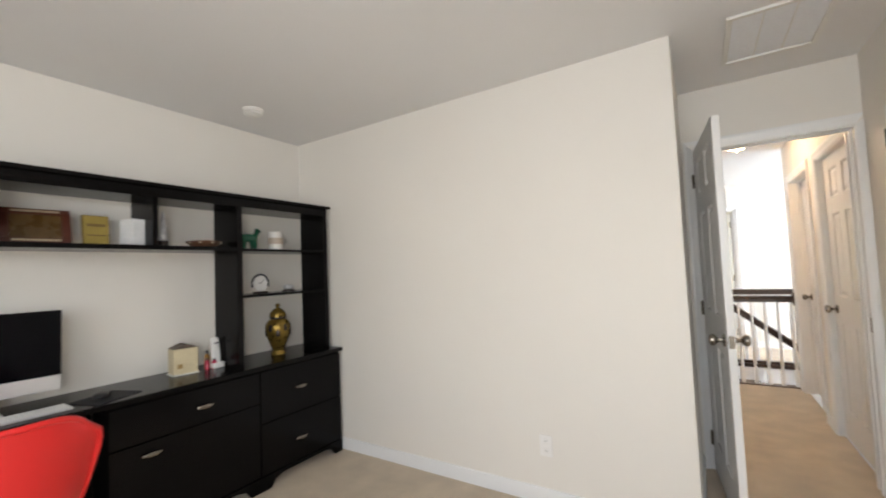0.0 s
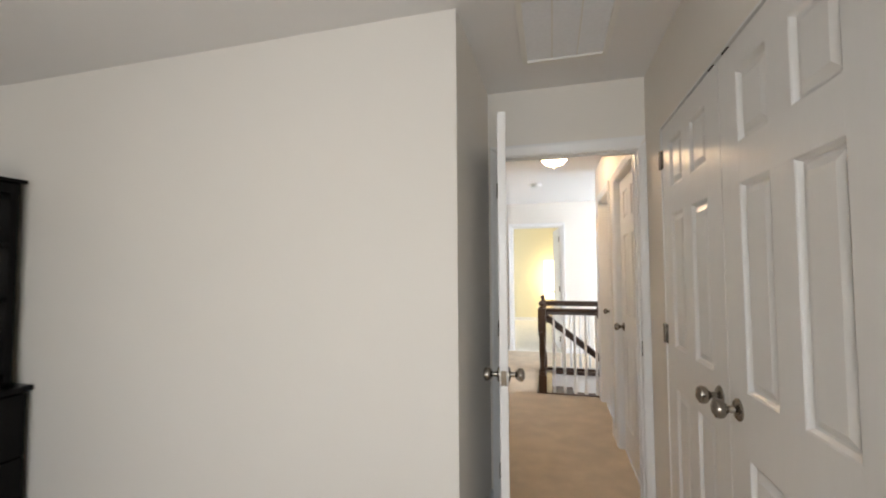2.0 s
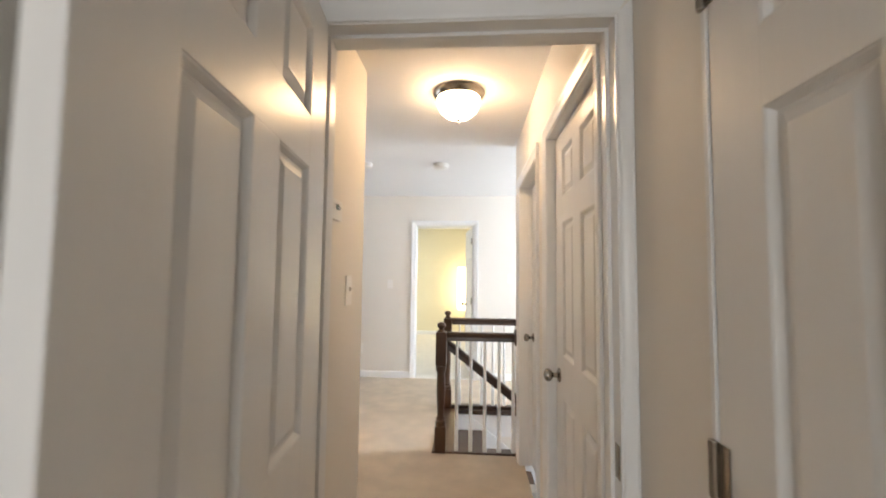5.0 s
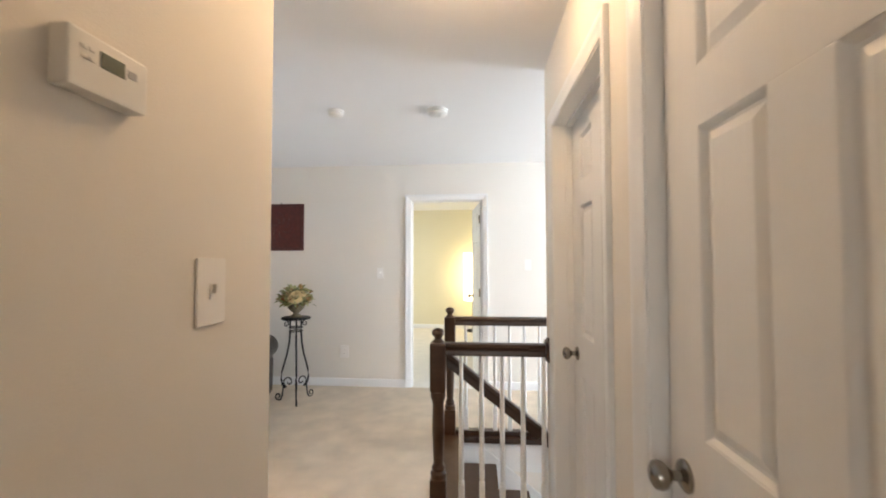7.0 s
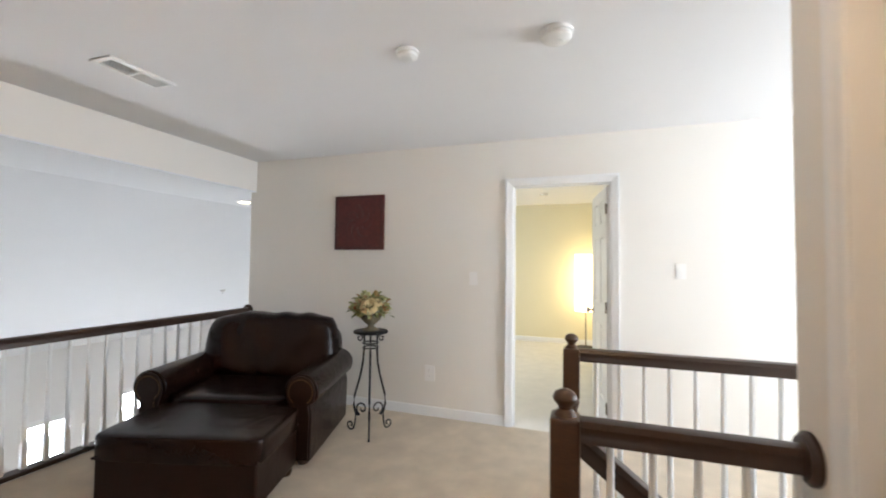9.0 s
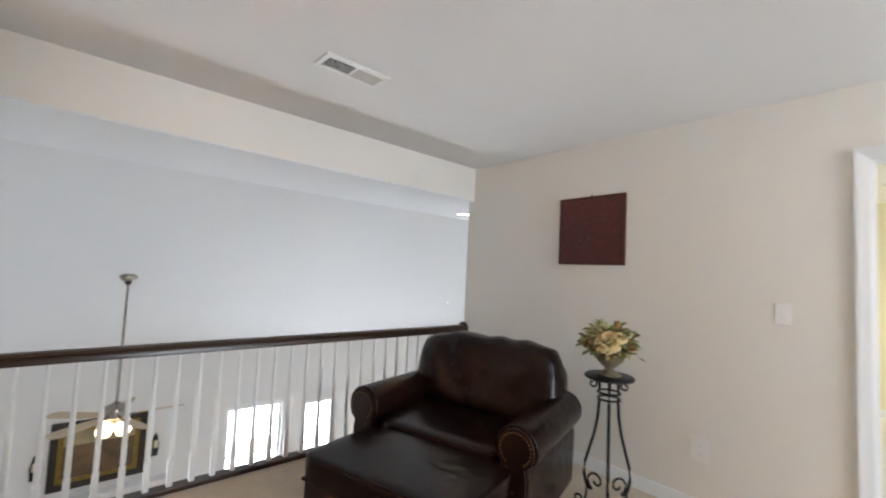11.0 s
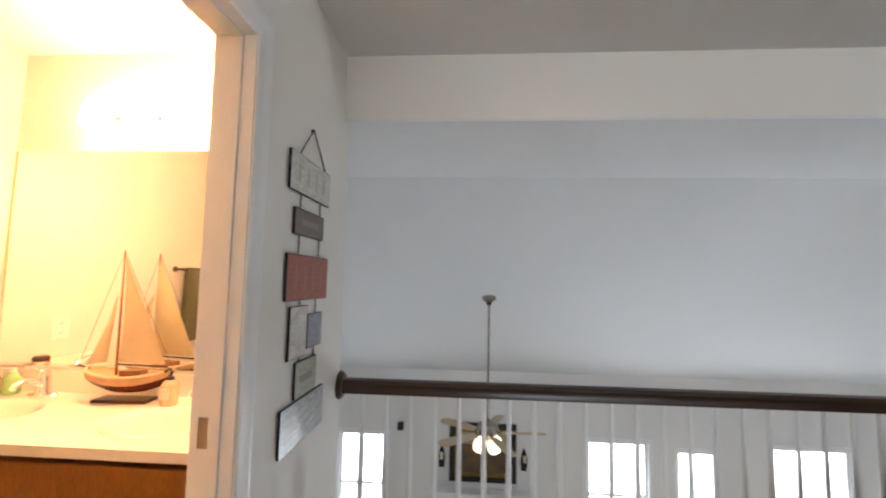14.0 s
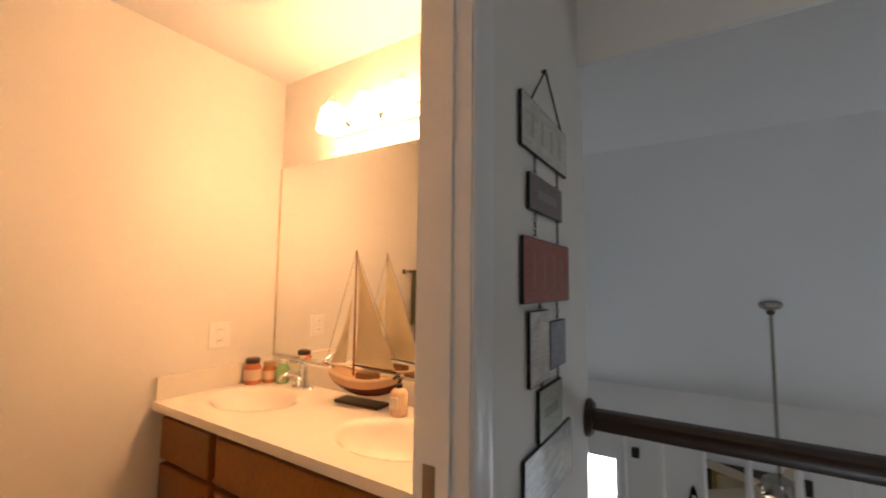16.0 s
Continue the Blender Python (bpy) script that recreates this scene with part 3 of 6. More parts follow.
# closet with a pair of doors
cl = thing("closet_doors", (XR, 2.662, 0), "pair of closed white six-panel closet doors with nickel knobs", "closet door", turn=-90, kind="structure")
WC = 1.386
part("jamb", box(-0.0, 0.012, -0.002, 0.12, 0, 2.045), M_TRIM, cl)
part("jamb", box(WC - 0.012, WC, -0.002, 0.12, 0, 2.045), M_TRIM, cl)
part("head_jamb", box(0.012, WC - 0.012, -0.002, 0.12, 2.037, 2.045), M_TRIM, cl)
la = leaf(cl, 0.676, 2.03, pose(0.015, 0.0185, 0), hinge_side=-1, both=False, knob_z=0.965, hinge_zs=(0.25, 1.07, 1.885))
lb = leaf(cl, 0.676, 2.03, pose(WC - 0.015, 0.0185, 0) @ Matrix.Diagonal((-1, 1, 1, 1)), hinge_side=-1, both=False, knob_z=0.965, hinge_zs=(0.25, 1.07, 1.885))
for x, own in ((0.637, la), (0.749, lb)):
    part("ball_catch", box(x - 0.020, x + 0.020, 0.0, 0.03, 2.0305, 2.0365, 0.001), M_STEEL, own, "dark metal ball catch")
part("closet_stop", box(0.012, WC - 0.012, 0.045, 0.06, 0, 2.035), M_TRIM, cl)

# ---- stairs and railings ----
st = thing("staircase", (0.37, YSTAIR, 0), "dark-stained wooden stairs going down from the loft, white skirt boards", "stairs", kind="structure")
part("nosing_board", box(0, 0.165, -0.098, 0.965, -0.03, 0.012, 0.006), M_WOOD, st, "dark-stained wooden landing board")
part("landing_edge", box(0.166, XE1 - 0.37, -0.098, 0.0, -0.03, 0.012, 0.006), M_WOOD, st, "dark-stained landing edge under the railing")
part("riser", box(0.135, 0.15, 0.0, 0.92, -0.19, -0.03), M_TRIM, st)
for i in range(1, 12):
    x = 0.15 + 0.245 * (i - 1)
    part("tread", box(x - 0.0, x + 0.27, 0.012, 0.915, -0.19 * i - 0.028, -0.19 * i, 0.007), M_WOOD, st)
    part("riser", box(x + 0.235, x + 0.249, 0.012, 0.915, -0.19 * (i + 1), -0.19 * i - 0.028), M_TRIM, st)
for y in (0.0, 0.916):
    bm = bmesh.new()
    extruded([(0.15, 0.0), (0.15, -0.32), (2.9, -2.46), (2.9, -2.10), (0.36, -0.10)], 0.012, Matrix.Translation((0, y, 0)), bm)
    part("skirt_board", bm, M_TRIM, st, "white painted skirt board")


def newel(parent, x, y, z0=0.0):
    """A turned newel post with square blocks and an urn finial."""
    bm = bmesh.new()
    s = 0.043
    bx(bm, x - s, x + s, y - s, y + s, z0, z0 + 0.20, 0.004)
    bx(bm, x - s, x + s, y - s, y + s, z0 + 0.66, z0 + 0.925, 0.012)
    turned([(0.040, 0.20), (0.043, 0.215), (0.043, 0.228), (0.033, 0.24), (0.037, 0.255), (0.026, 0.275), (0.030, 0.36), (0.034, 0.46), (0.031, 0.60), (0.040, 0.625), (0.043, 0.64), (0.038, 0.66)], 20, Matrix.Translation((x, y, z0)), bm)
    turned([(0.036, 0.92), (0.028, 0.935), (0.019, 0.943), (0.022, 0.952), (0.034, 0.966), (0.036, 0.976), (0.030, 0.99), (0.016, 0.999), (0.0, 1.002)], 20, Matrix.Translation((x, y, z0)), bm)
    return part("newel_post", bm, M_WOOD, parent, "turned dark-stained newel post")


RAIL = [(1.02 * u, 1.14 * v) for u, v in [(-0.030, -0.028), (0.030, -0.028), (0.030, -0.012), (0.026, 0.0), (0.031, 0.012), (0.024, 0.026), (0.0, 0.032), (-0.024, 0.026), (-0.031, 0.012), (-0.026, 0.0), (-0.030, -0.012)]]


def handrail(parent, a, b, name="handrail"):
    """A moulded handrail from a to b."""
    a, b = Vector(a), Vector(b)
    d = (b - a).normalized()
    side = d.cross(Vector((0, 0, 1))).normalized()
    up = side.cross(d)
    bm = bmesh.new()
    r0 = [bm.verts.new(a + u * side + v * up) for u, v in RAIL]
    r1 = [bm.verts.new(b + u * side + v * up) for u, v in RAIL]
    n = len(RAIL)
    for k in range(n):
        bm.faces.new((r0[k], r0[(k + 1) % n], r1[(k + 1) % n], r1[k]))
    bm.faces.new(r0)
    bm.faces.new(r1)
    return part(name, bm, M_RAILWOOD, parent, "moulded dark-stained handrail")


def rosette(parent, axis, at, r=0.058):
    return part("rosette", turned([(r, 0), (r, 0.010), (r - 0.008, 0.016), (r - 0.012, 0.022), (0.0, 0.024)], 28, spun(axis, at)), M_RAILWOOD, parent, "round dark-stained wall rosette")


def baluster(parent, x, y, z0, z1):
    """A slim white baluster, square at the foot and tapering upwards."""
    bm = bmesh.new()
    bx(bm, x - 0.0155, x + 0.0155, y - 0.0155, y + 0.0155, z0, z0 + 0.16, 0.002, 1)
    turned([(0.015, 0.16), (0.016, 0.172), (0.011, 0.18), (0.0145, 0.20), (0.0135, 0.40), (0.0095, z1 - z0)], 10, Matrix.Translation((x, y, z0)), bm)
    return part("baluster", bm, M_TRIM, parent)


NX, N1Y, N2Y = 0.435, 5.215, 6.25
r1 = thing("stair_railing", (0, 0, 0), "dark wooden railing with slim white balusters beside the stairs", "railing", group="stair railings")
newel(r1, NX, N1Y)
handrail(r1, (NX + 0.04, N1Y, 0.890), (XE1 - 0.02, N1Y, 0.890))
rosette(r1, "-x", (XE1, N1Y, 0.890), 0.066)
for k in range(5):
    baluster(r1, NX + 0.125 + 0.11 * k, N1Y, 0.012, 0.86)
handrail(r1, (NX + 0.03, N1Y + 0.085, 0.83), (NX + 2.3, N1Y + 0.085, 0.83 - 2.27 * 0.775), "stair_handrail")
part("bracket", tube([(NX + 0.0, N1Y + 0.03, 0.80), (NX + 0.03, N1Y + 0.06, 0.79), (NX + 0.06, N1Y + 0.085, 0.80)], 0.008), M_NICKEL, r1)
r2 = thing("gallery_railing", (0, 0, 0), "dark wooden railing with white balusters beyond the stairs", "railing", group="stair railings")
newel(r2, NX - 0.005, N2Y)
handrail(r2, (NX + 0.03, N2Y, 0.893), (XE, N2Y, 0.893))
part("shoe_rail", box(NX + 0.04, XE, N2Y - 0.035, N2Y + 0.035, 0.013, 0.045, 0.005), M_RAILWOOD, r2, "dark-stained shoe rail")
part("nosing", box(NX + 0.102, XE, YG - 0.035, N2Y + 0.06, -0.03, 0.012, 0.006), M_RAILWOOD, r2, "dark-stained nosing along the gallery edge")
for k in range(26):
    baluster(r2, NX + 0.12 + 0.115 * k, N2Y, 0.045, 0.868)
r3 = thing("loft_railing", (0, 0, 0), "long dark wooden railing with slim white balusters overlooking the great room", "railing")
XRAIL = XL + 0.0
handrail(r3, (XRAIL, YL + 0.015, 0.842), (XRAIL, YF - 0.015, 0.842))
rosette(r3, "y", (XRAIL, YL, 0.842), 0.066)
rosette(r3, "-y", (XRAIL, YF, 0.842), 0.066)
part("shoe_rail", box(XRAIL - 0.04, XRAIL + 0.045, YL, YF, 0.0, 0.03, 0.005), M_RAILWOOD, r3, "dark-stained shoe rail")
for k in range(28):
    baluster(r3, XRAIL, YL + 0.115 + 0.1152 * k, 0.03, 0.812)

# ---- great room windows ----
for name, a, b, z in WINS:
    w = thing(name, (XG, (a + b) / 2, ZWB), "white framed great room window, bright with daylight", "window", group="great room windows", kind="structure")
    hw, hh = (b - a) / 2, z - ZWB
    for y0, y1, z0, z1 in ((-hw, -hw + 0.05, 0, hh), (hw - 0.05, hw, 0, hh), (-hw + 0.05, hw - 0.05, 0, 0.05), (-hw + 0.05, hw - 0.05, hh - 0.05, hh)):
        part("window_frame", box(-0.12, -0.05, y0, y1, z0, z1, 0.004), M_TRIM, w)
    for y in ((0.0,) if hw < 0.5 else (-hw / 3, hw / 3)):
        part("mullion", box(-0.100, -0.080, y - 0.007, y + 0.007, 0.05, hh - 0.05, 0.003), M_TRIM, w)
    part("meeting_rail", box(-0.11, -0.06, -hw + 0.05, hw - 0.05, hh * 0.42, hh * 0.42 + 0.04, 0.004), M_TRIM, w)
    pane = part("pane", box(-0.094, -0.090, -hw + 0.05, hw - 0.05, 0.05, hh - 0.05), M_PANE, w)
    pane.visible_shadow = False
    part("window_sill", box(-0.05, 0.05, -hw - 0.05, hw + 0.05, -0.03, 0.0, 0.006), M_TRIM, w)
    for y0, y1, z0, z1 in ((-hw - 0.07, -hw, 0, hh + 0.07), (hw, hw + 0.07, 0, hh + 0.07), (-hw, hw, hh, hh + 0.07)):
        part("casing", box(0.0, 0.018, y0, y1, z0, z1, 0.004), M_TRIM, w)
    window_light("window_light", (XG - 0.13, (a + b) / 2, (z + ZWB) / 2), (XL, (a + b) / 2, (z + ZWB) / 2 + 0.6), 2 * hw - 0.12, hh - 0.12, GREAT_W * 2 * hw, (0.80, 0.885, 1.0))
# office window behind the walk
w = thing("window_5", (0.05, YS, 0.8), "plain white framed office window", "window", kind="structure")
for x0, x1, z0, z1 in ((-0.85, -0.80, 0, 1.3), (0.80, 0.85, 0, 1.3), (-0.80, 0.80, 0, 0.05), (-0.80, 0.80, 1.25, 1.3), (-0.02, 0.02, 0.05, 1.25)):
    part("window_frame", box(x0, x1, -0.09, -0.02, z0, z1, 0.004), M_TRIM, w)

# ---- ceiling fittings ----


def detector(at, label, r=0.065):
    d = thing("smoke_detector", at, label, "smoke detector", group="ceiling detectors")
    part("base", turned([(r, 0), (r, -0.012), (r - 0.006, -0.016)], 32), M_PLASTIC, d)
    part("cover", turned([(r - 0.008, -0.016), (r - 0.006, -0.030), (r - 0.018, -0.040), (0.02, -0.043), (0.0, -0.043)], 32), M_PLASTIC, d)
    part("test_button", turned([(0.010, -0.043), (0.010, -0.046), (0.0, -0.046)], 14, Matrix.Translation((0.022, 0, 0))), M_PLASTIC, d)
    return d


detector((-2.19, 1.42, H), "round white smoke detector on the office ceiling")
detector((0.372, 5.83, H), "round white smoke detector on the loft ceiling", 0.075)
detector((-0.352, 5.785, H), "smaller round white detector on the loft ceiling", 0.058)
detector((-0.05, 10.2, H), "round white detector on the bedroom ceiling")
# return air grille in the alcove ceiling
g = thing("ceiling_grille", (0.625, 2.37, H), "white framed return air grille with pale filter in the ceiling", "air vent")
for x0, x1, y0, y1 in ((-0.205, 0.205, -0.27, -0.245), (-0.205, 0.205, 0.245, 0.27), (-0.205, -0.18, -0.245, 0.245), (0.18, 0.205, -0.245, 0.245)):
    part("frame", box(x0, x1, y0, y1, -0.012, 0.0, 0.003), M_PLASTIC, g)
part("filter", box(-0.18, 0.18, -0.245, 0.245, -0.003, 0.0), M_FILTER, g, "pale grey air filter")
for x in (-0.06, 0.06):
    part("rib", box(x - 0.003, x + 0.003, -0.245, 0.245, -0.007, -0.003, 0.001), M_PLASTIC, g)
# supply register in the loft ceiling
g = thing("ceiling_register", (-1.93, 5.53, H), "white ceiling air register, one half dark", "air vent", turn=0)
for x0, x1, y0, y1 in ((-0.085, 0.085, -0.185, -0.160), (-0.085, 0.085, 0.160, 0.185), (-0.085, -0.055, -0.16, 0.16), (0.055, 0.085, -0.16, 0.16), (-0.055, 0.055, -0.008, 0.008)):
    part("frame", box(x0, x1, y0, y1, -0.012, 0.0, 0.003), M_PLASTIC, g)
# no hole is cut: a dark plate gives the shade inside the duct
part("duct", box(-0.055, 0.055, -0.16, 0.16, -0.002, -0.0005), M_DARKGAP, g, "dark plate in place of the shaded duct opening")
for k in range(14):
    for y0, y1, tilt in ((-0.16, -0.008, 29), (0.008, 0.16, -38)):
        bm = box(-0.004, 0.004, y0, y1, -0.0006, 0.0006)
        bm.transform(pose(-0.05 + 0.0077 * k, 0, -0.006, 0, tilt, 0))
        part("slat", bm, M_PLASTIC, g)
# hall lamp
lamp = thing("ceiling_lamp", (0.585, 4.27, H), "lit flush ceiling lamp with a frosted dome and nickel rim", "ceiling lamp")
part("pan", turned([(0.150, 0), (0.152, -0.010), (0.146, -0.024), (0.132, -0.034), (0.126, -0.040)], 40), M_NICKEL, lamp, "nickel rim")
part("dome", turned([(0.124, -0.036), (0.126, -0.050), (0.122, -0.078), (0.106, -0.112), (0.076, -0.140), (0.038, -0.155), (0.010, -0.158), (0, -0.158)], 40), M_DOME, lamp, "lit frosted glass dome")
part("finial", turned([(0.012, -0.155), (0.014, -0.163), (0.006, -0.170), (0.009, -0.178), (0.0, -0.184)], 16), M_NICKEL, lamp)
# recessed downlight in the soffit
dl = thing("downlight", (-3.52, 7.95, ZH), "lit recessed downlight in the soffit", "ceiling lamp")
part("trim_ring", turned([(0.095, 0), (0.095, -0.006), (0.075, -0.008), (0.072, 0.0)], 32), M_PLASTIC, dl)
part("lens", turned([(0.072, -0.003), (0.0, -0.004)], 32), M_DOWN, dl, "lit frosted lens")

# ---- ceiling fan ----
FX, FY = -5.79, 4.93
FZ = ZH - SLOPE * (XSF - FX)
fan = thing("ceiling_fan", (FX, FY, FZ), "ceiling fan on a long downrod with pale blades", "ceiling fan", turn=8)
part("canopy", turned([(0.070, 0.05), (0.084, 0.02), (0.084, -0.005), (0.068, -0.035), (0.035, -0.052), (0.018, -0.058)], 28), M_NICKEL, fan, "brushed nickel canopy")
part("hanger_ball", pillow(0.034, 0.034, 0.030, 1.0, 16, pose(0, 0, -0.062)), M_STEEL, fan, "dark hanger ball")
part("downrod", turned([(0.013, -0.06), (0.013, -1.42)], 14), M_NICKEL, fan)
part("motor", turned([(0.02, -1.38), (0.05, -1.40), (0.11, -1.43), (0.125, -1.47), (0.125, -1.53), (0.10, -1.56), (0.05, -1.58)], 32), M_NICKEL, fan, "brushed nickel motor housing")
M_BLADE = material("pale_maple_blade", (0.52, 0.40, 0.27), 0.4, grain=0.2, scale=30, stretch=(1, 6, 1))
for k in range(5):
    m = pose(0, 0, -1.53, 0, 0, 72 * k + 12)
    bm = bmesh.new()
    out = [(0.17, -0.045), (0.30, -0.062), (0.60, -0.068), (0.655, -0.045), (0.668, 0.0), (0.655, 0.045), (0.60, 0.068), (0.30, 0.062), (0.17, 0.045)]
    lo = [bm.verts.new((x, y, -0.004 - 0.18 * y)) for x, y in out]
    hi = [bm.verts.new((x, y, 0.004 - 0.18 * y)) for x, y in out]
    bm.faces.new(lo)
    bm.faces.new(hi)
    for i in range(len(out)):
        bm.faces.new((lo[i], lo[(i + 1) % len(out)], hi[(i + 1) % len(out)], hi[i]))
    bm.transform(m)
    blade = part("blade", bm, M_BLADE, fan, "pale wooden fan blade")
    arm = box(0.10, 0.24, -0.018, 0.018, -0.010, -0.004, 0.002)
    arm.transform(m)
    part("blade_iron", arm, M_NICKEL, blade)
for k in range(4):
    m = pose(0, 0, -1.58, 0, 0, 90 * k + 30) @ pose(0.075, 0, -0.005, 0, -28, 0)
    part("shade", turned([(0.024, 0.0), (0.048, -0.020), (0.070, -0.058), (0.077, -0.095), (0.068, -0.128), (0.044, -0.150), (0.0, -0.158)], 20, m), M_FANGLASS, fan, "lit frosted glass shade")
part("light_fitter", turned([(0.05, -1.56), (0.06, -1.585), (0.05, -1.61), (0.0, -1.615)], 20), M_NICKEL, fan)

# ---- great room's west wall ----
pt = thing("painting", (XG, 4.98, -1.76), "large framed landscape painting with a black and gold frame", "painting")
M_CANVAS = material("brown_landscape_canvas", (0.13, 0.075, 0.035), 0.6, grain=0.4, scale=9, blotch=0.8, bscale=3.2)
M_SKYPAINT = material("ochre_painted_sky", (0.34, 0.27, 0.15), 0.6, grain=0.3, scale=9, blotch=0.5, bscale=4)
for y0, y1, z0, z1 in ((-0.61, 0.61, 0.42, 0.52), (-0.61, 0.61, -0.52, -0.42), (-0.61, -0.51, -0.42, 0.42), (0.51, 0.61, -0.42, 0.42)):
    part("frame", box(0.0, 0.05, y0, y1, z0, z1, 0.010), M_STEEL, pt, "black outer frame")
for y0, y1, z0, z1 in ((-0.51, 0.51, 0.36, 0.42), (-0.51, 0.51, -0.42, -0.36), (-0.51, -0.45, -0.36, 0.36), (0.45, 0.51, -0.36, 0.36)):
    part("inner_frame", box(0.0, 0.045, y0, y1, z0, z1, 0.008), M_GOLD, pt, "gold inner frame")
part("canvas", box(0.005, 0.02, -0.45, 0.45, -0.36, 0.14), M_CANVAS, pt, "brown painted landscape")
part("canvas", box(0.005, 0.02, -0.45, 0.45, 0.14, 0.36), M_SKYPAINT, pt, "ochre painted sky")


def sconce(y):
    s = thing("wall_sconce", (XG, y, -1.85), "dark iron candle sconce beside the painting", "sconce", group="sconces")
    part("backplate", extruded([(-0.05, -0.2), (0.05, -0.2), (0.06, 0), (0.03, 0.14), (0, 0.2), (-0.03, 0.14), (-0.06, 0)], 0.015, pose(0.0, 0, 0, 0, 0, 90) @ pose(0, -0.018, 0)), M_IRON, s)
    part("arm", tube([(0.01, 0, -0.1), (0.06, 0, -0.14), (0.11, 0, -0.10), (0.11, 0, -0.05)], 0.008), M_IRON, s)
    part("cup", turned([(0.015, -0.06), (0.045, -0.045), (0.05, -0.02), (0.04, -0.02)], 18, Matrix.Translation((0.11, 0, 0))), M_IRON, s)
    part("candle", turned([(0.03, -0.03), (0.03, 0.09), (0.0, 0.092)], 18, Matrix.Translation((0.11, 0, 0))), plain("ivory_wax", 0.7, 0.62, 0.45), s)


sconce(4.23)
sconce(5.73)
mt = thing("fireplace_mantel", (XG, 4.98, ZG), "white painted fireplace mantel with a dark firebox", "fireplace")
part("shelf", box(0, 0.24, -0.95, 0.95, 1.15, 1.21, 0.012), M_TRIM, mt)
part("cornice", box(0, 0.19, -0.90, 0.90, 1.09, 1.15, 0.02), M_TRIM, mt)
part("frieze", box(0, 0.12, -0.85, 0.85, 0.85, 1.09, 0.006), M_TRIM, mt)
for y in (-0.85, 0.60):
    part("pilaster", box(0, 0.12, y, y + 0.25, 0, 0.85, 0.006), M_TRIM, mt)
part("firebox", box(0, 0.02, -0.60, 0.60, 0, 0.85), plain("black_slate", 0.02, 0.02, 0.02), mt, "dark slate firebox surround")
sp = thing("wall_speaker", (XG, 3.46, -1.33), "small black wall speaker", "speaker")
part("cabinet", box(0.03, 0.12, -0.055, 0.055, -0.07, 0.07, 0.008), M_DARKPLASTIC, sp)
part("bracket", tube([(0, 0, 0), (0.04, 0, 0)], 0.015), M_DARKPLASTIC, sp)
cf = thing("ceiling_sprinkler", (-6.62, 10.55, ZH - SLOPE * (XSF + 6.62)), "small white fitting on the sloped ceiling", "sprinkler")
part("plate", turned([(0.05, 0.02), (0.05, -0.015), (0.03, -0.03), (0.0, -0.03)], 20), M_PLASTIC, cf)
part("nozzle", turned([(0.012, -0.03), (0.012, -0.05), (0.025, -0.055), (0.0, -0.057)], 14), M_CHROME, cf)

# ---- wall plates ----


def plate(at, face, label, kind="switch", w=0.072, h=0.117):
    """A wall plate facing n, s, e or w."""
    turn = {"s": 0, "e": 90, "n": 180, "w": -90}[face]
    p = thing("light_switch" if kind == "switch" else "wall_outlet", at, label, "light switch" if kind == "switch" else "wall outlet", turn=turn, group="wall plates")
    part("cover_plate", box(-w / 2, w / 2, -0.006, 0, -h / 2, h / 2, 0.003), M_PLATE, p)
    if kind == "switch":
        part("toggle", box(-0.005, 0.005, -0.018, -0.006, -0.004, 0.014, 0.002), M_PLATE, p)
        part("collar", box(-0.009, 0.009, -0.0075, -0.006, -0.017, 0.017, 0.001), M_PLATE, p)
    else:
        for z in (-0.026, 0.026):
            part("socket", box(-0.016, 0.016, -0.008, -0.006, z - 0.014, z + 0.014, 0.003), M_PLATE, p)
            for x in (-0.006, 0.006):
                part("slot", box(x - 0.001, x + 0.001, -0.0085, -0.0079, z - 0.004, z + 0.005), M_DARKPLASTIC, p)
    return p


plate((XH, 3.771, 1.302), "e", "white toggle light switch on the hall wall", w=0.088, h=0.135)
plate((-0.818, YF, 0.377), "s", "white double outlet low on the loft wall", "outlet", w=0.095, h=0.14)
plate((1.19, YF, 1.33), "s", "white toggle light switch near the bedroom door")
plate((-0.42, YF, 1.24), "s", "white toggle light switch beside the bedroom door")
plate((-2.462, YBS, 1.05), "n", "white double outlet above the bathroom counter", "outlet", w=0.105, h=0.125)
plate((-0.55, YB, 0.32), "s", "white outlet low on the office wall", "outlet")
t = thing("thermostat", (XH, 3.508, 1.628), "white wall thermostat with a small grey display", "thermostat", turn=90)
part("body", box(-0.068, 0.068, -0.030, 0, -0.043, 0.043, 0.006), M_PLASTIC, t)
part("display", box(-0.020, 0.022, -0.0315, -0.0295, 0.000, 0.024, 0.001), M_LCD, t, "grey green liquid crystal display")
for z in (0.004, 0.018):
    for x in (-0.045, -0.034):
        part("button", box(x - 0.004, x + 0.004, -0.032, -0.030, z - 0.003, z + 0.003, 0.001), M_PLASTIC, t)
t.scale = (0.93, 1.0, 0.93)
part("label_bar", box(0.028, 0.044, -0.0308, -0.030, 0.006, 0.018), plain("grey_print", 0.35, 0.35, 0.36), t)

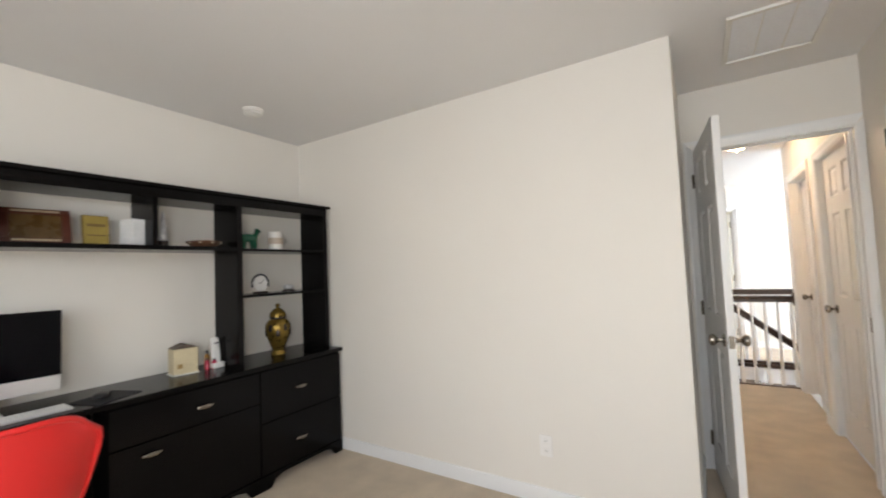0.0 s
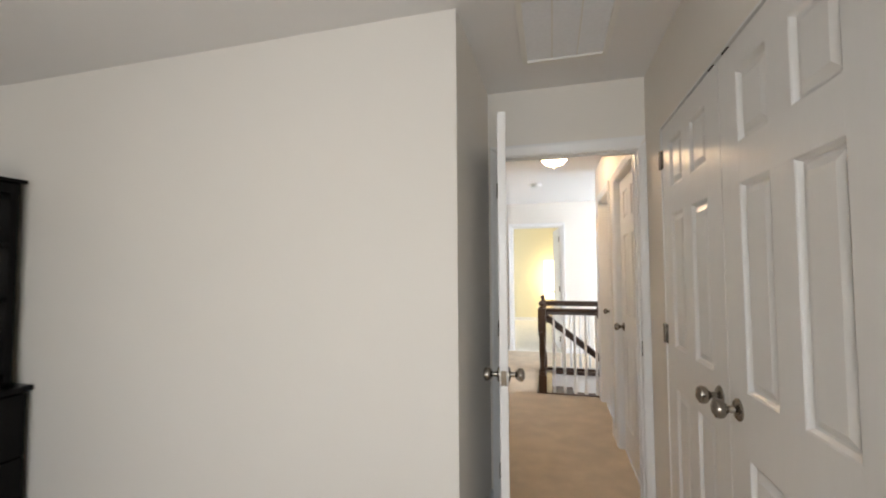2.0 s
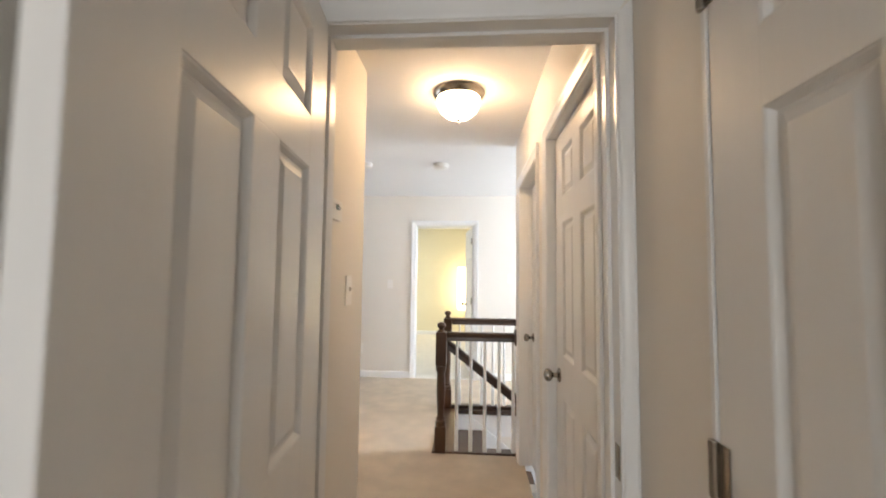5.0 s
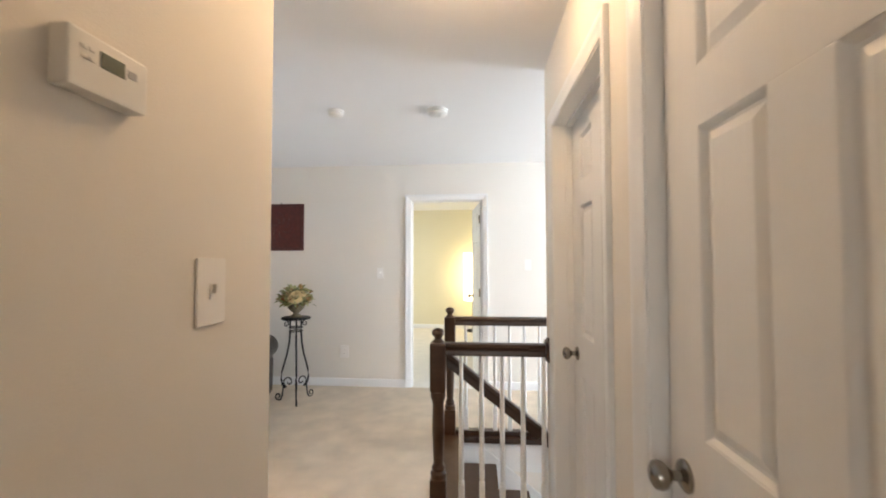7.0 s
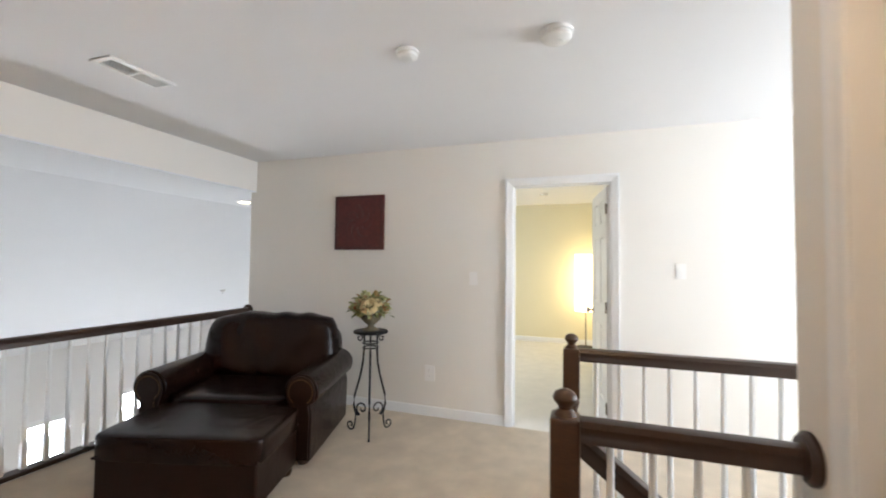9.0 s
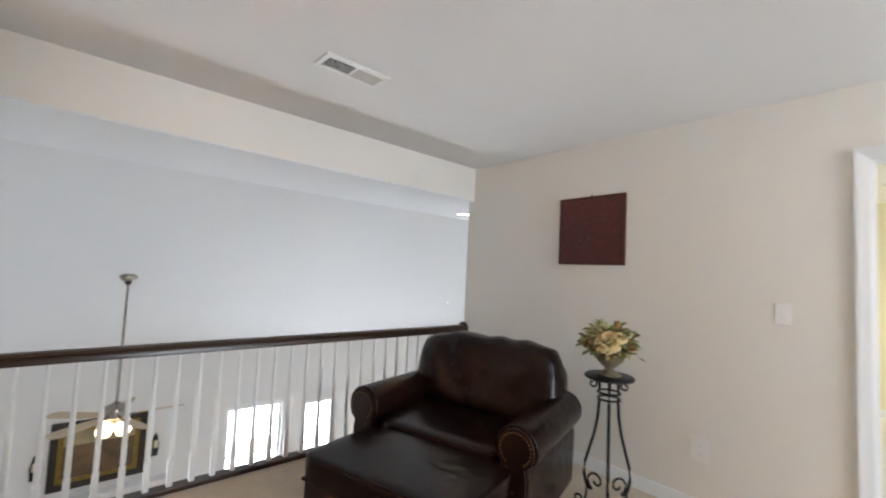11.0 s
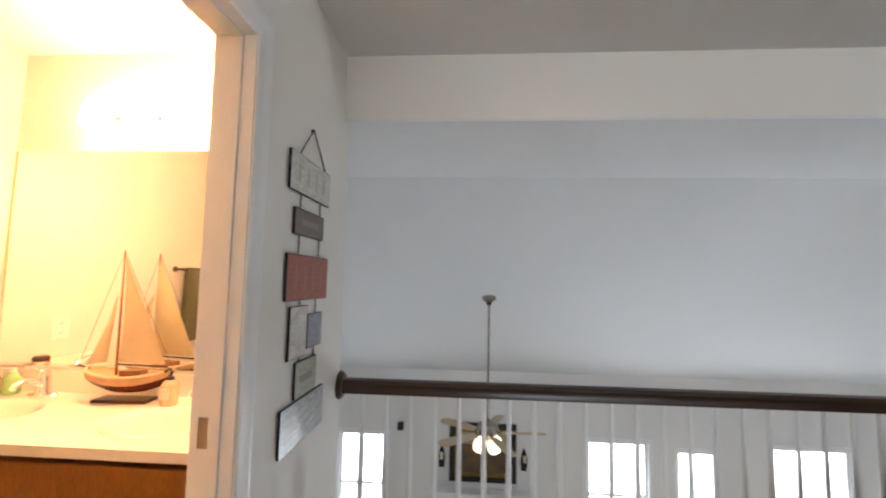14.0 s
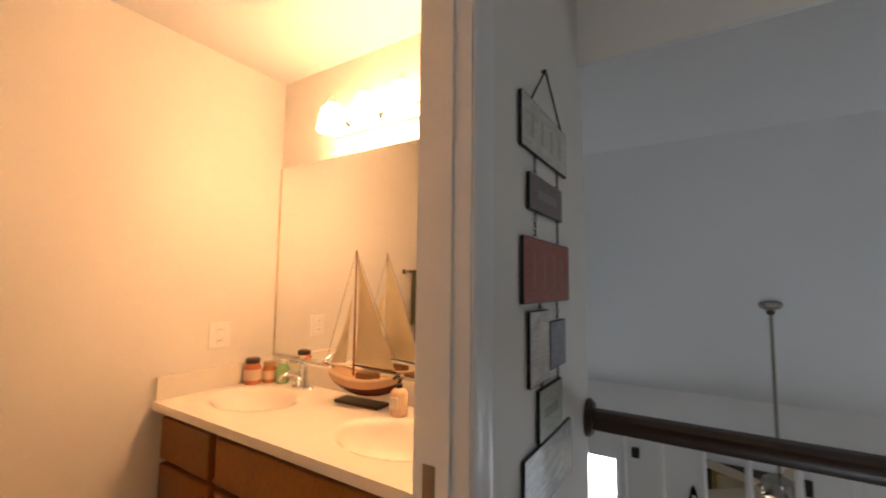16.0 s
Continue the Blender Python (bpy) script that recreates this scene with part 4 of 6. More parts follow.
# ---- loft: picture, chair, ottoman, stand, signs ----
pic = thing("wall_picture", (-1.562, YF, 1.757), "square oxblood carved panel hung on the loft wall", "picture")
part("panel_board", box(-0.268, 0.268, -0.022, 0, -0.263, 0.263, 0.004), M_PIC, pic)
M_PIC2 = material("oxblood_relief", (0.060, 0.012, 0.010), 0.45, grain=0.5, scale=40, bump=0.003, blotch=0.4, bscale=12)
for x0, x1, z0, z1 in ((-0.25, 0.25, 0.235, 0.25), (-0.25, 0.25, -0.25, -0.235), (-0.25, -0.235, -0.235, 0.235), (0.235, 0.25, -0.235, 0.235)):
    part("border", box(x0, x1, -0.027, -0.021, z0, z1, 0.003), M_PIC2, pic)
for k in range(7):
    a = 2 * math.pi * k / 7
    part("relief", tube([(0.05 * math.cos(a) + u * 0.12 * math.cos(a + 1.2 * u), -0.022, 0.05 * math.sin(a) + u * 0.15 * math.sin(a + 1.2 * u)) for u in [i / 8 for i in range(9)]], 0.008, 6, taper=0.003), M_PIC2, pic)
part("hanger", tube([(-0.012, -0.004, 0.262), (0, -0.004, 0.28), (0.012, -0.004, 0.262)], 0.003, 6), M_IRON, pic)


def arm_profile(x, sgn):
    """Outline of a rolled arm, seen from the front."""
    pts = [(x - sgn * 0.085, 0.05), (x + sgn * 0.065, 0.05), (x + sgn * 0.072, 0.36), (x + sgn * 0.060, 0.41)]
    n = 16
    for i in range(n + 1):
        a = -0.55 + (math.pi + 1.1) * i / n
        pts.append((x + sgn * 0.118 * math.cos(a), 0.505 + 0.118 * math.sin(a)))
    pts += [(x - sgn * 0.088, 0.41), (x - sgn * 0.085, 0.36)]
    return pts


def bun(x, y):
    return turned([(0.02, 0), (0.036, 0.006), (0.045, 0.03), (0.042, 0.055), (0.032, 0.075), (0.034, 0.085)], 18, Matrix.Translation((x, y, 0)))


ch = thing("armchair", (-1.915, 6.515, 0), "wide dark brown leather armchair with rolled arms and brass nailheads", "armchair", turn=16)
part("base", box(-0.46, 0.46, -0.395, 0.40, 0.05, 0.30, 0.02, 3), M_LEATHER2, ch)
bm = pillow(0.445, 0.40, 0.085, 0.30, 40, pose(0, -0.055, 0.375), 0.014, 2.0)
part("seat_cushion", bm, M_LEATHER, ch, "plump dark brown leather seat cushion")
bm = cushion(0.545, 0.285, 0.150, pose(0, 0.245, 0.660, -13, 0, 0), 5.0)
part("back_cushion", bm, M_LEATHER, ch, "slumped dark brown leather back cushion")
bm = pillow(0.53, 0.10, 0.37, 0.30, 36, pose(0, 0.385, 0.455, -7, 0, 0), 0.008, 7.0)
part("back", bm, M_LEATHER, ch)
for sgn in (-1, 1):
    bm = extruded(arm_profile(sgn * 0.525, sgn), 0.86, Matrix.Translation((0, -0.45, 0)), None, 0.012)
    arm = part("arm", bm, M_LEATHER, ch, "rolled leather arm with nailhead trim")
    face = [(x * 1.0 + (sgn * 0.525 - x) * 0.16, z + (0.40 - z) * 0.06) for x, z in arm_profile(sgn * 0.525, sgn)]
    part("arm_front", extruded(face, 0.012, Matrix.Translation((0, -0.461, 0)), None, 0.004), M_LEATHER2, arm, "brown leather arm facing")
    nails = bmesh.new()
    path = [(sgn * 0.525 + 0.082 * math.cos(a), 0.505 + 0.082 * math.sin(a)) for a in [-0.9 + 0.235 * i for i in range(22)]]
    path += [(sgn * (0.525 - 0.045), 0.41 - 0.0205 * i) for i in range(15)]
    for x, z in path:
        turned([(0.0055, 0), (0.0045, 0.0025), (0.0025, 0.0038), (0.0, 0.0042)], 8, spun("-y", (x, -0.461, z)), nails)
    part("nailhead_trim", nails, M_BRASS, arm, "row of brass nailheads")
for x in (-0.52, 0.52):
    for y in (-0.37, 0.36):
        part("foot", bun(x, y), M_RAILWOOD, ch, "turned dark wooden bun foot")

ot = thing("ottoman", (-1.648, 5.818, 0), "low dark brown leather ottoman pushed up to the armchair", "ottoman", turn=16)
part("body", box(-0.45, 0.45, -0.262, 0.262, 0.05, 0.31, 0.018, 3), M_LEATHER2, ot)
part("cushion", pillow(0.475, 0.278, 0.078, 0.20, 48, pose(0, 0, 0.355), 0.006, 11.0), M_LEATHER, ot, "padded dark brown leather top")
part("welt", tube([(-0.455, -0.267, 0.302), (0.455, -0.267, 0.302), (0.455, 0.267, 0.302), (-0.455, 0.267, 0.302), (-0.455, -0.267, 0.302)], 0.007), M_LEATHER2, ot)
for x in (-0.40, 0.40):
    for y in (-0.21, 0.21):
        part("foot", bun(x, y), M_RAILWOOD, ot, "turned dark wooden bun foot")

ps = thing("plant_stand", (-1.14, 6.90, 0), "black wrought iron plant stand with scrolled legs", "plant stand", turn=8)
part("top", turned([(0.0, 0.800), (0.13, 0.800), (0.140, 0.806), (0.140, 0.816), (0.132, 0.822), (0.0, 0.822)], 36), M_IRON, ps)


def scroll(m, cx, cz, r0, turns, start, sgn):
    return [m @ Vector((cx + sgn * r * math.cos(a), 0, cz + r * math.sin(a))) for r, a in [(r0 * (1 - 0.78 * i / 22), start + turns * 2 * math.pi * i / 22) for i in range(23)]]


for k in range(3):
    m = pose(0, 0, 0, 0, 0, -70 + 120 * k)
    legs = [(0.062, 0.80), (0.060, 0.74), (0.060, 0.66), (0.068, 0.56), (0.088, 0.46), (0.118, 0.36), (0.142, 0.28), (0.148, 0.21), (0.132, 0.15), (0.10, 0.125)]
    lg = part("leg", tube([m @ Vector((r, 0, z)) for r, z in legs], 0.009, 8), M_IRON, ps, "curved wrought iron leg")
    part("scroll", tube(scroll(m, 0.070, 0.185, 0.058, 1.15, -1.2, 1), 0.0065, 7), M_IRON, lg)
    part("foot_scroll", tube([m @ Vector((r, 0, z)) for r, z in ((0.126, 0.14), (0.13, 0.09), (0.138, 0.045), (0.15, 0.012))] + scroll(m, 0.175, 0.042, 0.040, 1.1, 3.9, 1)[1:], 0.0065, 7), M_IRON, lg)
    part("bracket_scroll", tube([m @ Vector((0.062, 0, 0.795)), m @ Vector((0.095, 0, 0.79))] + scroll(m, 0.105, 0.752, 0.032, 1.1, 1.4, 1), 0.006, 7), M_IRON, lg)
for z in (0.685, 0.722):
    part("collar_ring", tube([(0.062 * math.cos(a), 0.062 * math.sin(a), z) for a in [2 * math.pi * i / 24 for i in range(25)]], 0.006, 7), M_IRON, ps)

FLS = 1.2
fl = thing("flower_arrangement", (-1.14, 6.90, 0.822), "cream silk roses and green leaves in a footed urn", "flowers")
M_URN = material("mottled_stone_urn", (0.17, 0.14, 0.085), 0.55, grain=0.35, scale=50, bump=0.001, blotch=0.4, bscale=25)
part("urn", turned([(0.050, 0.0), (0.052, 0.008), (0.040, 0.016), (0.022, 0.030), (0.020, 0.042), (0.034, 0.055), (0.058, 0.085), (0.070, 0.115), (0.074, 0.128), (0.066, 0.128), (0.05, 0.12), (0.0, 0.115)], 32), M_URN, fl, "footed stone-coloured urn")
rng = random.Random(4)
LEAVES = [material("olive_leaf", (0.21, 0.225, 0.08), 0.5, grain=0.3, scale=60, blotch=0.3, bscale=20), material("pale_green_leaf", (0.46, 0.46, 0.23), 0.5, grain=0.3, scale=60, blotch=0.3, bscale=20), material("russet_leaf", (0.34, 0.20, 0.07), 0.5, grain=0.3, scale=60, blotch=0.3, bscale=20)]
for kind_i, count in ((0, 150), (1, 170), (2, 60)):
    bm = bmesh.new()
    for _ in range(count):
        az, el = rng.uniform(0, 2 * math.pi), rng.uniform(-0.05, 1.25)
        r = rng.uniform(0.045, 0.118)
        c = Vector((r * 1.05 * math.cos(az) * math.cos(el), r * 1.05 * math.sin(az) * math.cos(el), 0.138 + 0.135 * math.sin(el) * r / 0.11))
        m = Matrix.Translation(c) @ pose(0, 0, 0, rng.uniform(-50, 50), -math.degrees(el) * 0.6 + rng.uniform(-40, 40), math.degrees(az))
        s = rng.uniform(0.62, 1.05)
        le = [(0, 0, 0), (0.014, 0.014, 0.004), (0.034, 0.013, 0.003), (0.050, 0, -0.008), (0.034, -0.013, 0.003), (0.014, -0.014, 0.004), (0.02, 0, -0.002), (0.038, 0, -0.004)]
        v = [bm.verts.new(m @ (Vector(p) * s)) for p in le]
        for f in ((0, 1, 6), (1, 2, 7, 6), (2, 3, 7), (0, 6, 5), (6, 7, 4, 5), (7, 3, 4)):
            bm.faces.new([v[i] for i in f])
    part("foliage", bm, LEAVES[kind_i], fl, ("olive silk leaves", "pale green silk leaves", "russet silk leaves")[kind_i])
M_ROSE = material("cream_silk_petal", (0.72, 0.58, 0.32), 0.7, grain=0.15, scale=50, blotch=0.2, bscale=30)
M_PEACH = material("rust_silk_petal", (0.42, 0.14, 0.045), 0.7, grain=0.15, scale=50, blotch=0.2, bscale=30)


def bloom(at, size, mat, seed, tilt):
    """A rose of cupped, overlapping petals."""
    g = random.Random(seed)
    bm = bmesh.new()
    for ring, n, rad, lift in ((0, 5, 0.30, 0.55), (1, 6, 0.55, 0.42), (2, 8, 0.85, 0.22)):
        for i in range(n):
            az = 360 * (i + 0.5 * (ring % 2)) / n + g.uniform(-10, 10)
            m = Matrix.Translation(at) @ pose(0, 0, 0, *tilt, 0) @ pose(0, 0, 0, 0, 0, az)
            grid = []
            for a in range(4):
                u = a / 3
                row = []
                for b in range(4):
                    w = (b / 3 - 0.5) * 2
                    rr = rad * (0.45 + 0.55 * math.sin(u * 1.5)) * (1 - 0.12 * w * w)
                    row.append(bm.verts.new(m @ (size * Vector((rr, w * 0.42 * (0.5 + u) * rad, lift * u + 0.12 * (1 - w * w) * (1 - u) - 0.1 * ring * u)))))
                grid.append(row)
            for a in range(3):
                for b in range(3):
                    bm.faces.new((grid[a][b], grid[a][b + 1], grid[a + 1][b + 1], grid[a + 1][b]))
    return part("rose", bm, mat, fl, "cream silk rose" if mat is M_ROSE else "rust silk rose")


bloom((0.035, -0.085, 0.200), 0.074, M_ROSE, 1, (50, 15))
bloom((-0.085, -0.05, 0.175), 0.036, M_PEACH, 2, (40, -30))
bloom((-0.03, -0.06, 0.235), 0.040, M_ROSE, 3, (30, -10))
bloom((0.095, 0.02, 0.185), 0.036, M_PEACH, 4, (10, 50))
bloom((0.02, 0.06, 0.23), 0.042, M_ROSE, 5, (-30, 10))
bloom((-0.07, 0.05, 0.20), 0.042, M_ROSE, 6, (-20, -40))
bloom((0.08, -0.06, 0.225), 0.036, M_ROSE, 7, (30, 40))

fl.scale = (FLS, FLS, FLS)
for ob in fl.children:
    if ob.name.startswith("urn"):
        ob.scale = (1.06, 1.06, 0.84)
    else:
        ob.location.z = -0.030

# hanging plaques
sg = thing("hanging_sign", (-2.43, YL, 1.35), "chain of small painted wooden plaques hung on the wall", "wall sign", turn=180)
PL = [  # x from the middle (towards the railing is +), z low, z high, half width, colour
    ("plaque", 0.005, 0.300, 0.435, 0.188, (0.60, 0.58, 0.51), "distressed pale plaque"),
    ("plaque", 0.002, 0.152, 0.242, 0.135, (0.21, 0.165, 0.15), "dark brown plaque"),
    ("plaque", 0.014, -0.082, 0.078, 0.190, (0.34, 0.10, 0.065), "brick red plaque"),
    ("plaque", -0.062, -0.285, -0.105, 0.072, (0.62, 0.57, 0.52), "pale cream plaque"),
    ("plaque", 0.090, -0.265, -0.140, 0.070, (0.27, 0.27, 0.31), "slate blue plaque"),
    ("plaque", 0.025, -0.430, -0.305, 0.095, (0.38, 0.39, 0.30), "sage green plaque"),
    ("plaque", 0.018, -0.590, -0.440, 0.190, (0.40, 0.41, 0.405), "pale silver plaque"),
]
for i, (nm, x, z0, z1, hw, col, lab) in enumerate(PL):
    mt_ = material("plaque_paint", col, 0.22 if i == 6 else 0.55, 0.0, grain=0.35, scale=30, bump=0.0008, blotch=0.35, bscale=14, stretch=(1, 1, 4))
    pl = part("plaque", box(x - hw, x + hw, -0.012, -0.003, z0, z1, 0.0015), mt_, sg, lab)
    edge = bmesh.new()
    for a in ((x - hw - 0.002, x - hw + 0.0015, z0, z1), (x + hw - 0.0015, x + hw + 0.002, z0, z1), (x - hw + 0.0015, x + hw - 0.0015, z0 - 0.002, z0 + 0.0015), (x - hw + 0.0015, x + hw - 0.0015, z1 - 0.0015, z1 + 0.002)):
        bx(edge, a[0], a[1], -0.0114, -0.0026, a[2], a[3])
    part("edging", edge, M_IRON, pl, "dark distressed edging")
    if i in (0, 2):
        ink = plain("faded_letter_paint", 0.46, 0.44, 0.385) if i == 0 else plain("faded_gold_letter_paint", 0.36, 0.14, 0.085)
        for k in range(4):
            xx = x - hw * 0.62 + k * hw * 0.41
            part("letter_bar", box(xx - 0.009, xx + 0.009, -0.0127, -0.0118, z0 + 0.035, z1 - 0.035), ink, pl)
    if i in (1, 5):
        part("letter_bar", box(x - hw * 0.6, x + hw * 0.6, -0.0127, -0.0118, (z0 + z1) / 2 - 0.012, (z0 + z1) / 2 + 0.012), plain("faded_grey_paint", 0.27, 0.235, 0.20), pl)


def chain(x, z0, z1):
    bm = bmesh.new()
    n = max(2, round((z1 - z0) / 0.011))
    for k in range(n):
        z = z0 + (z1 - z0) * (k + 0.5) / n
        h = (z1 - z0) / n * 0.75
        flat = k % 2
        tube([(x + (0.004 * math.cos(a) if flat else 0), -0.009 + (0 if flat else 0.004 * math.cos(a)), z + h * math.sin(a)) for a in [2 * math.pi * i / 8 for i in range(9)]], 0.0011, 5, bm)
    part("chain", bm, M_IRON, sg)


for x, z0, z1 in ((-0.09, 0.242, 0.30), (0.10, 0.242, 0.30), (-0.09, 0.078, 0.152), (0.10, 0.078, 0.152), (-0.06, -0.105, -0.082), (0.09, -0.14, -0.082), (-0.045, -0.305, -0.285), (0.09, -0.305, -0.265), (-0.05, -0.44, -0.43), (0.09, -0.44, -0.43)):
    chain(x, z0, z1)
part("hanger", tube([(-0.12, -0.012, 0.435), (0.0, -0.010, 0.565), (0.13, -0.012, 0.435)], 0.003, 6), M_IRON, sg, "rusty hanging wire")
part("nail", turned([(0.006, 0), (0.006, 0.012), (0.0, 0.013)], 10, spun("-y", (0, 0, 0.562))), M_IRON, sg)

# ---- office: desk wall ----


def pull(parent, y, z):
    """An oval satin pull on a drawer front facing +x."""
    bm = turned([(0.0, 0), (0.012, 0.002), (0.016, 0.008), (0.012, 0.016), (0.0, 0.019)], 20, spun("x", (0, 0, 0)))
    bm.transform(Matrix.Translation((0.0, y, z)) @ Matrix.Diagonal((1.0, 2.9, 0.85, 1)))
    return part("handle", bm, M_NICKEL, parent, "oval satin nickel pull")


XC = -2.135  # cabinet fronts


def cabinet(y0, y1, fronts, label):
    c = thing("cabinet", (XC, (y0 + y1) / 2, 0), label, "cabinet", group="desk cabinets")
    hw = (y1 - y0) / 2
    part("body", box(-0.42, -0.02, -hw, hw, 0.07, 0.742, 0.003), M_BLACK, c)
    bm = bmesh.new()
    extruded([(-hw, 0.0), (-hw + 0.07, 0.0), (-hw + 0.10, 0.045), (-hw + 0.16, 0.062), (hw - 0.16, 0.062), (hw - 0.10, 0.045), (hw - 0.07, 0.0), (hw, 0.0), (hw, 0.085), (-hw, 0.085)], 0.022, pose(0, 0, 0, 0, 0, 90), bm)
    part("plinth", bm, M_BLACK, c, "scalloped black plinth with bracket feet")
    for a0, a1, z0, z1, hy, hz in fronts:
        fr = part("drawer_front", box(-0.02, 0.0, a0 - (y0 + y1) / 2 + 0.004, a1 - (y0 + y1) / 2 - 0.004, z0 + 0.003, z1 - 0.003, 0.004), M_BLACK, c, "black lacquered front")
        pull(fr, hy - (y0 + y1) / 2, hz)
    return c


cabinet(1.40, 2.072, [(1.40, 2.072, 0.41, 0.735, 1.705, 0.577), (1.40, 2.072, 0.09, 0.41, 1.70, 0.235)], "black lacquered two-drawer cabinet with oval nickel pulls")
cabinet(0.62, 1.40, [(0.62, 1.40, 0.54, 0.735, 1.062, 0.63), (0.62, 1.40, 0.09, 0.54, 0.80, 0.474)], "black lacquered desk cabinet with a drawer above a door")
cabinet(-1.45, -0.65, [(-1.45, -0.65, 0.54, 0.735, -1.05, 0.63), (-1.45, -0.65, 0.09, 0.54, -0.85, 0.474)], "black lacquered desk cabinet past the kneehole")
wt = thing("worktop", ((XW + XC) / 2, 0.315, 0.744), "long black lacquered worktop across the desk cabinets", "desktop")
hx = (XC - XW) / 2
part("slab", box(-hx + 0.015, hx, -1.775, 1.775, 0, 0.028, 0.004, 3), M_BLACK, wt)
part("modesty_panel", box(hx - 0.20, hx - 0.182, -0.96, 0.30, -0.70, -0.002), M_BLACK, wt, "black panel closing the kneehole")
part("front_edge", box(hx + 0.0002, hx + 0.013, -1.775, 1.775, 0.001, 0.0275, 0.005, 3), M_BLACK, wt)

XF, XK = -2.222, -2.49
hu = thing("hutch", ((XF + XK) / 2, 0.95, 0.772), "tall open black wooden hutch shelving on the worktop", "shelf unit")
cx0, cx1 = XK - (XF + XK) / 2, XF - (XF + XK) / 2


def hb(name, y0, y1, z0, z1, front=0.0, label=""):
    return part(name, box(cx0, cx1 + front, y0 - 0.95, y1 - 0.95, z0 - 0.772, z1 - 0.772, 0.003), M_BLACK, hu, label)


for y in (2.035, 1.335, -0.10):
    hb("side_panel", y - 0.018, y + 0.018, 0.772, 1.79)
for y in (0.86, 0.255):
    hb("divider", y - 0.014, y + 0.014, 1.53, 1.79)
hb("top", -0.12, 2.055, 1.79, 1.845)
hb("cornice", -0.14, 2.075, 1.845, 1.866, 0.022)
hb("shelf", -0.082, 1.317, 1.505, 1.53)
hb("shelf", 1.353, 2.017, 1.505, 1.523)
hb("shelf", 1.353, 2.017, 1.205, 1.223)

# things on the shelves
ZS = 1.53
ph = thing("photo_frame", (-2.40, 0.435, ZS), "reddish wooden photo frame standing on the shelf", "photo frame", turn=84)
M_FRAMEWOOD = plain("reddish_frame_wood", 0.085, 0.020, 0.010, 0.3)
tl = pose(0, 0, 0.004, -19, 0, 0)
for x0, x1, z0, z1 in ((-0.125, 0.125, 0.0, 0.03), (-0.125, 0.125, 0.155, 0.185), (-0.125, -0.09, 0.03, 0.155), (0.09, 0.125, 0.03, 0.155)):
    bm = box(x0, x1, -0.012, 0.012, z0, z1, 0.004)
    bm.transform(tl)
    part("moulding", bm, M_FRAMEWOOD, ph)
bm = box(-0.09, 0.09, -0.004, 0.006, 0.03, 0.155)
bm.transform(tl)
part("print", bm, material("golden_brown_print", (0.11, 0.06, 0.018), 0.3, grain=0.5, scale=25, blotch=0.6, bscale=14), ph, "golden brown print")
bm = box(-0.012, 0.012, 0.0, 0.09, 0.0, 0.006)
part("strut", bm, M_FRAMEWOOD, ph)
for z in (0.012, 0.166):
    bm = box(-0.085, 0.085, -0.0145, -0.0115, z, z + 0.010, 0.001)
    bm.transform(tl)
    part("metal_strip", bm, plain("pale_gold_strip", 0.62, 0.52, 0.36, 0.3, 0.4), ph, "pale metal strip")
ph.scale = (1.0, 1.0, 0.98)
pq = thing("gold_plaque", (-2.40, 0.66, ZS), "upright dull gold award plaque leaning on the shelf", "plaque", turn=90)
for nm, b_, mt_, lab in (("frame", (-0.056, 0.056, -0.008, 0.008, 0.0, 0.160), M_GOLD, "thin gold frame"), ("face", (-0.051, 0.051, -0.012, -0.007, 0.005, 0.155), plain("dull_gold_face", 0.34, 0.25, 0.06, 0.4, 0.3), "dull gold face"), ("text_bar", (-0.04, 0.04, -0.0132, -0.0118, 0.10, 0.115), plain("brown_print", 0.18, 0.11, 0.03), ""), ("text_bar", (-0.04, 0.04, -0.0132, -0.0118, 0.05, 0.058), plain("brown_print_2", 0.18, 0.11, 0.03), "")):
    bm = box(*b_, 0.001)
    bm.transform(pose(0, 0, 0.001, -7, 0, 0))
    part(nm, bm, mt_, pq, lab)
solid("paper_box", box(-0.05, 0.05, -0.055, 0.055, 0, 0.145, 0.003), plain("white_card", 0.78, 0.78, 0.78, 0.6), "plain white card box standing on the shelf", "box", at=(-2.36, 0.825, ZS), turn=14)
fg = thing("tower_figurine", (-2.36, 0.955, ZS), "small dark and silver tiered tower figurine", "figurine")
for k in range(5):
    part("tier", turned([(0.026 - 0.004 * k, 0.032 * k), (0.028 - 0.004 * k, 0.032 * k + 0.004), (0.020 - 0.003 * k, 0.032 * k + 0.010), (0.018 - 0.003 * k, 0.032 * k + 0.032)], 14), M_STEEL if k == 0 else M_ALU, fg)
part("spire", turned([(0.007, 0.16), (0.002, 0.185), (0.0, 0.19)], 10), M_ALU, fg)
fg.scale = (1.35, 1.35, 1.12)
ds = thing("wooden_dish", (-2.36, 1.185, ZS), "low brown wooden dish with pale edge inlay", "dish")
part("bowl", turned([(0.05, 0), (0.075, 0.012), (0.095, 0.032), (0.098, 0.040), (0.088, 0.036), (0.06, 0.016), (0.0, 0.012)], 30), plain("brown_wood_dish", 0.13, 0.06, 0.03, 0.4), ds)
for k in range(9):
    a = 2 * math.pi * k / 9
    part("inlay", box(0.094 * math.cos(a) - 0.006, 0.094 * math.cos(a) + 0.006, 0.094 * math.sin(a) - 0.006, 0.094 * math.sin(a) + 0.006, 0.026, 0.034, 0.002), plain("pale_inlay", 0.6, 0.52, 0.42), ds)


